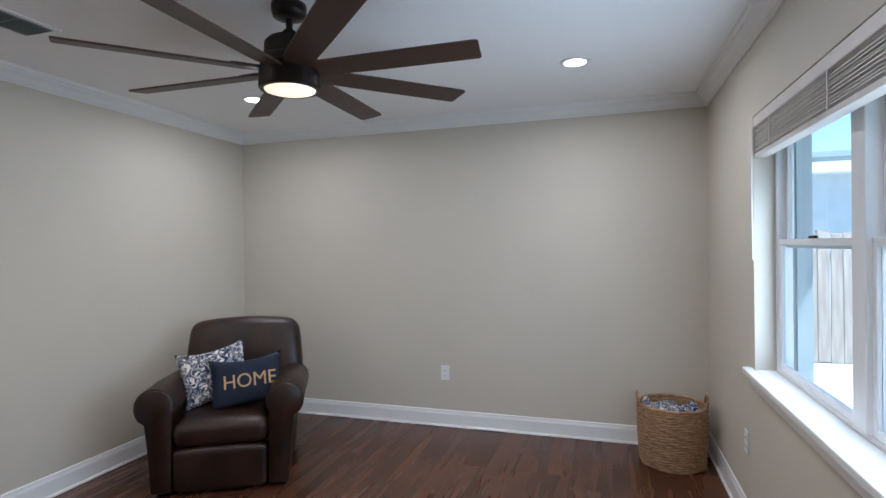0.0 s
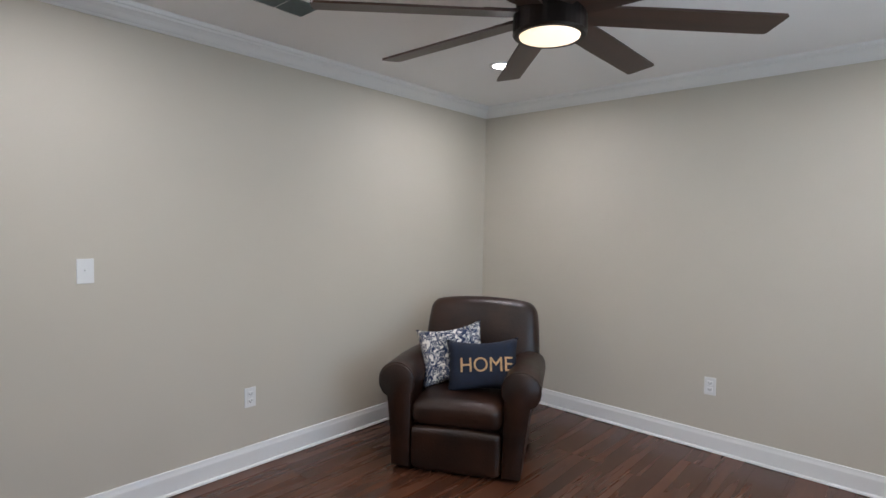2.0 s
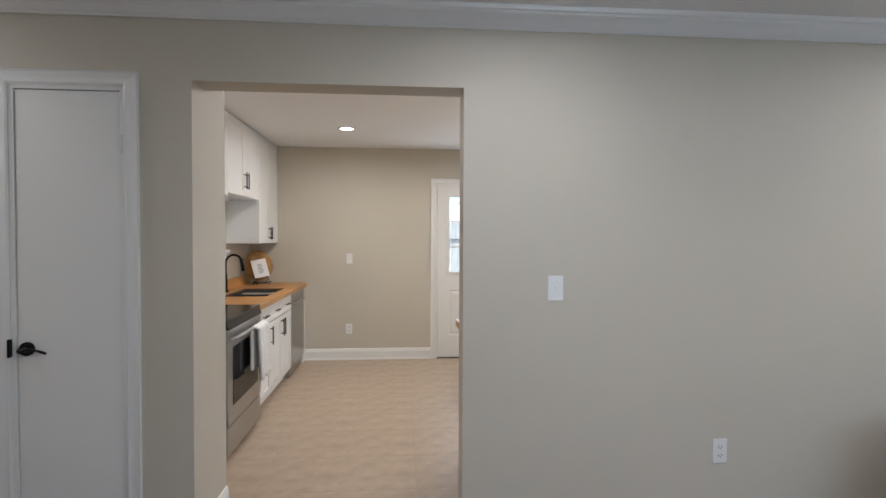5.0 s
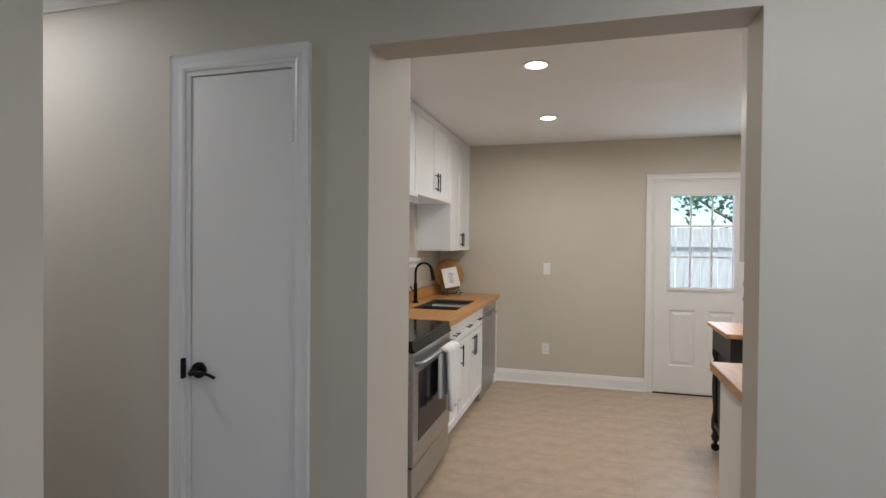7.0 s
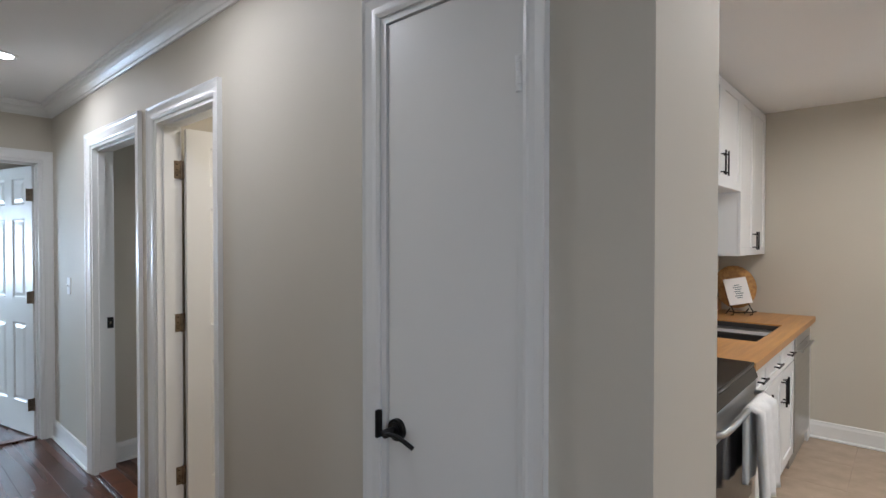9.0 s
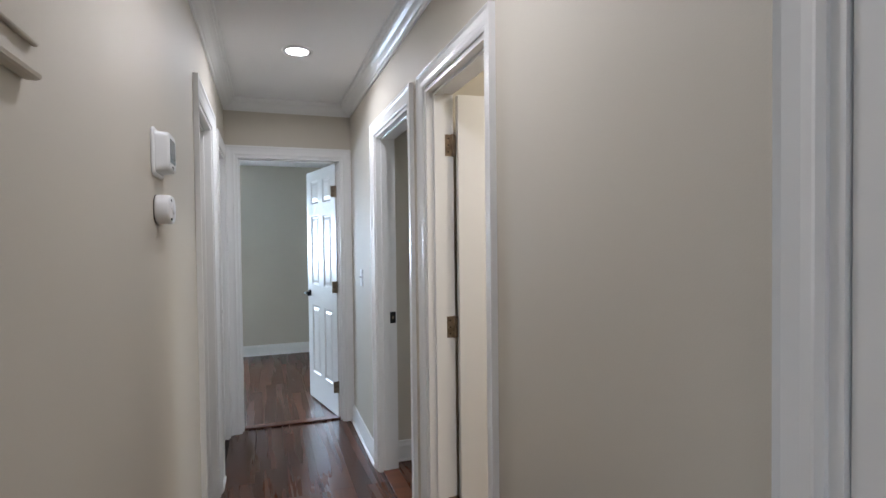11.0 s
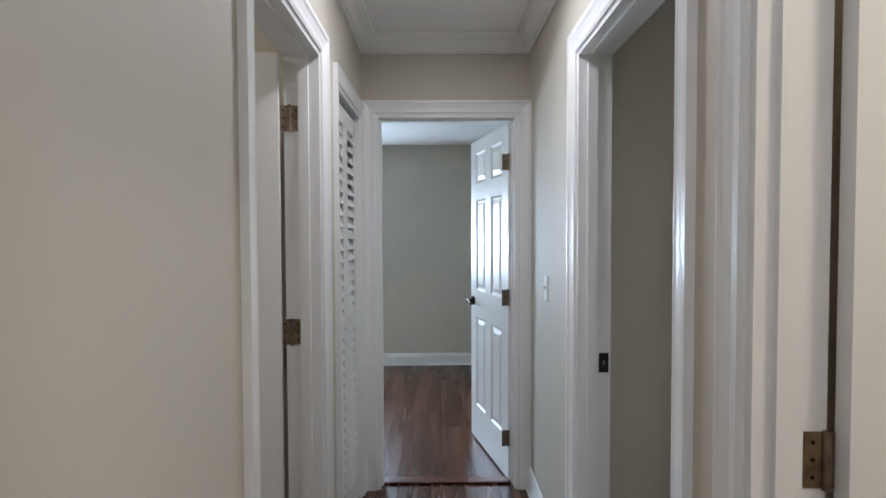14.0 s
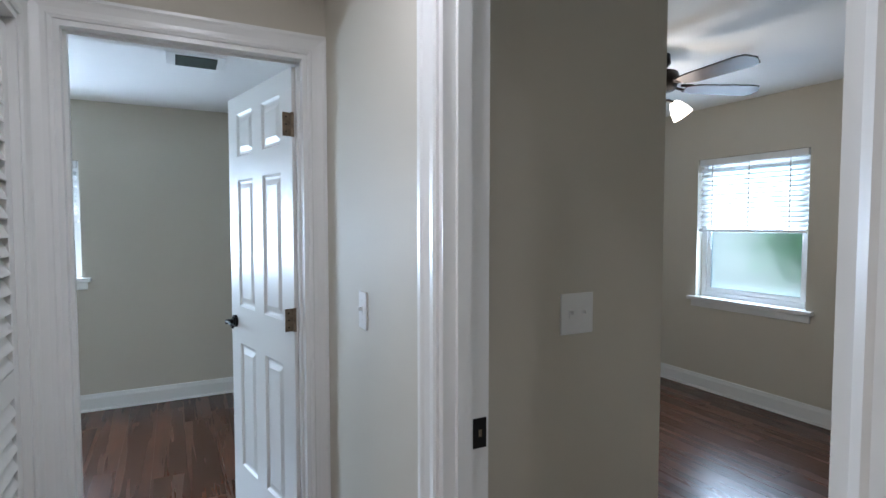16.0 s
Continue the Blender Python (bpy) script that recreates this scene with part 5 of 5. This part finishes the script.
one("side_panel", BLKPAINT, (-0.18, 0.18, -0.222, -0.215, 0.25, 0.68), bevel=0.002, parent=kc)
one("shelf", BLKPAINT, (-0.235, 0.235, -0.235, 0.235, 0.17, 0.20), bevel=0.003, parent=kc)
for sx in (-1, 1):
    for sy in (-1, 1):
        bm = bmnew()
        lathe(bm, [(0.020, 0.07), (0.028, 0.10), (0.016, 0.13), (0.028, 0.16), (0.028, 0.22), (0.018, 0.28), (0.027, 0.45), (0.018, 0.64), (0.028, 0.68), (0.028, 0.72)], 16, Matrix.Translation((sx * 0.222, sy * 0.222, 0)))
        leg = part("leg", bm, BLKPAINT, kc, smooth=True)
        bm = bmnew()
        cyl(bm, (sx * 0.222, sy * 0.222, 0.028), 0.027, 0.022, "x", 18)
        box(bm, sx * 0.222 - 0.016, sx * 0.222 + 0.016, sy * 0.222 - 0.010, sy * 0.222 + 0.010, 0.045, 0.075)
        part("caster", bm, BLACK, leg)
pc = thing("place_card", pose(-4.70, 1.70, 0.901, 0, 0, 20), "small white card lying on the cart", "card")
one("card", PAPER, (-0.05, 0.05, -0.035, 0.035, 0, 0.002), parent=pc)

# ---- outside ----
tagged(one("ground", GRASS, (-70, 60, -60, 60, -0.25, -0.15)), "pale sunlit concrete and yard ground", "ground", kind="structure")


def fence(x, y, rz, n, h, label):
    f = thing("fence", pose(x, y, -0.15, 0, 0, rz), label, "fence")
    rng = random.Random(int(abs(x) * 10))
    bm = bmnew()
    box(bm, -0.068, 0.068, -0.010, 0.010, 0, h, 0.003)
    bmx = mesh("board", bm, FENCE)
    for k in range(n):
        b = new("board", bmx)
        b.parent = f
        b.matrix_basis = pose((k - n / 2) * 0.143, rng.uniform(-0.004, 0.004), rng.uniform(-0.02, 0.02), 0, rng.uniform(-0.4, 0.4), 0)
    for z in (0.35, h - 0.35):
        one("rail", FENCE, (-n / 2 * 0.143, n / 2 * 0.143, -0.05, -0.011, z, z + 0.09), parent=f)
    for k in range(0, n + 1, 16):
        cx = (k - n / 2) * 0.143
        one("post", FENCE, (cx - 0.05, cx + 0.05, -0.15, -0.052, 0, h + 0.05), parent=f)


fence(4.5, 8.3, 180, 110, 1.68, "weathered grey-brown wooden board fence")
fence(-11.5, 2.5, 90, 80, 1.9, "sunlit wooden board fence behind back door")
ph = thing("porch", pose(0, 0, 0), "blue-grey porch wall and eave outside the window", "porch")
one("wall", SIDING, (1.362, 1.60, 3.95, 4.10, -0.15, 2.35), parent=ph)
one("post", SIDING, (1.60, 1.68, 3.93, 4.12, -0.15, 2.35), parent=ph)
one("eave", SIDING, (1.362, 2.2, 0.5, 4.3, 2.35, 2.50), parent=ph)


nh = thing("neighbour_house", pose(5.0, 13.0, -0.15), "blue-grey sided house with white eave beyond fence", "house")
one("wall", PALESIDING, (-7, 7, 0, 6, 0, 3.0), parent=nh)
one("eave", VINYLW, (-7.4, 7.4, -0.45, 0.0, 2.95, 3.15), parent=nh)
bm = bmnew()
v = box(bm, -7.4, 7.4, -0.45, 6.4, 3.155, 3.25)
for a in v:
    a.co.z += 1.1 * max(0.0, min(1.0, (a.co.y + 0.45) / 3.4)) if a.co.y > 3 else 0.0
part("roof", bm, VENTG, nh)


def tree(x, y, h, seed, label):
    rng = random.Random(seed)
    t = thing("tree", pose(x, y, -0.15), label, "tree")
    bm = bmnew()
    tube(bm, [(0, 0, 0), (0.05, 0.03, h * 0.3), (-0.04, 0.06, h * 0.6), (0.02, 0, h * 0.85)], 0.09, 8)
    tips = []
    for k in range(9):
        a, z = rng.uniform(0, 6.28), h * rng.uniform(0.3, 0.75)
        r = rng.uniform(0.6, 1.3) * h * 0.22
        p = (math.cos(a) * r, math.sin(a) * r, z + r * 0.7)
        tube(bm, [(0, 0, z), (p[0] * 0.5, p[1] * 0.5, z + r * 0.3), p], 0.03, 6)
        tips.append(p)
    part("trunk", bm, BARK, t)
    verts, faces = [], []
    for p in tips + [(0, 0, h * 0.9)]:
        for _ in range(230):
            d = Vector((rng.gauss(0, 1), rng.gauss(0, 1), rng.gauss(0, 0.8))) * 0.30
            c = Vector(p) + d
            q = Euler((rng.uniform(0, 6), rng.uniform(0, 6), rng.uniform(0, 6))).to_matrix()
            s = rng.uniform(0.05, 0.10)
            i = len(verts)
            for u in ((-s * 0.5, 0, 0), (0, -s, 0.01), (s * 0.5, 0, 0), (0, s, 0.01)):
                verts.append(c + q @ Vector(u))
            faces.append((i, i + 1, i + 2, i + 3))
    me = bpy.data.meshes.new("crown")
    me.from_pydata(verts, [], faces)
    me.materials.append(LEAF)
    ob = new("crown", me)
    ob.parent = t


tree(-13.5, 3.6, 4.6, 2, "leafy green tree behind the fence")
tree(-13.2, -0.4, 4.2, 5, "leafy green tree behind the fence")
tree(-11.2, -7.4, 2.3, 8, "leafy green shrub outside the bedroom window")
fence(-13.8, -7.0, 90, 60, 1.9, "weathered wooden board fence beside the bedroom")

# ---- floor boards ----
PLANK_W, PLANK_L = 0.182, 1.22
plank_meshes = {}


def plank_mesh(w, l, mat=FLOORW):
    key = (round(w, 3), round(l, 3), mat.name)
    if key not in plank_meshes:
        bm = bmnew()
        g = 0.0003
        b = 0.0006
        lo = [bm.verts.new((x, y, -0.004)) for x, y in ((g, g), (w - g, g), (w - g, l - g), (g, l - g))]
        mid = [bm.verts.new((x, y, -b)) for x, y in ((g, g), (w - g, g), (w - g, l - g), (g, l - g))]
        hi = [bm.verts.new((x, y, 0)) for x, y in ((g + b, g + b), (w - g - b, g + b), (w - g - b, l - g - b), (g + b, l - g - b))]
        for r0, r1 in ((lo, mid), (mid, hi)):
            for k in range(4):
                bm.faces.new((r0[k], r0[(k + 1) % 4], r1[(k + 1) % 4], r1[k]))
        bm.faces.new(hi)
        plank_meshes[key] = mesh("plank", bm, mat)
    return plank_meshes[key]


def lay(floor, x0, x1, y0, y1, seed):
    rng = random.Random(seed)
    x = x0
    while x < x1 - 0.01:
        w = min(PLANK_W, x1 - x)
        y = y0 - rng.choice((0.0, 0.25, 0.41, 0.66, 0.81, 1.02)) * 1.0
        while y < y1 - 0.01:
            a, b = max(y, y0), min(y + PLANK_L, y1)
            if b - a > 0.02:
                ob = new("plank", plank_mesh(w, b - a))
                ob.parent = floor
                ob.location = (x, a, 0)
            y += PLANK_L
        x += w


lay(floor_living, W, E_, S, N, 1)
lay(floor_hall, W, HE, HS - 0.10, S, 2)
lay(floor_end, -3.40, 0.50, CY, HS - 0.12, 3)
lay(floor_bed, AX, BX, CY, -3.845, 4)
lay(floor_bed, AX, W, -3.845, -2.93, 5)

tile_count = 0
TS = 0.457
x = K
while x < W - 0.01:
    y = KS
    while y < KN - 0.01:
        w, l = min(TS, W - x), min(TS, KN - y)
        if not (x + w > WB and (y + l < -0.27 or y > 0.93)):
            ob = new("tile", plank_mesh(w, l, VINYL))
            ob.parent = floor_kitchen
            ob.location = (x, y, 0.001)
        y += TS
    x += TS
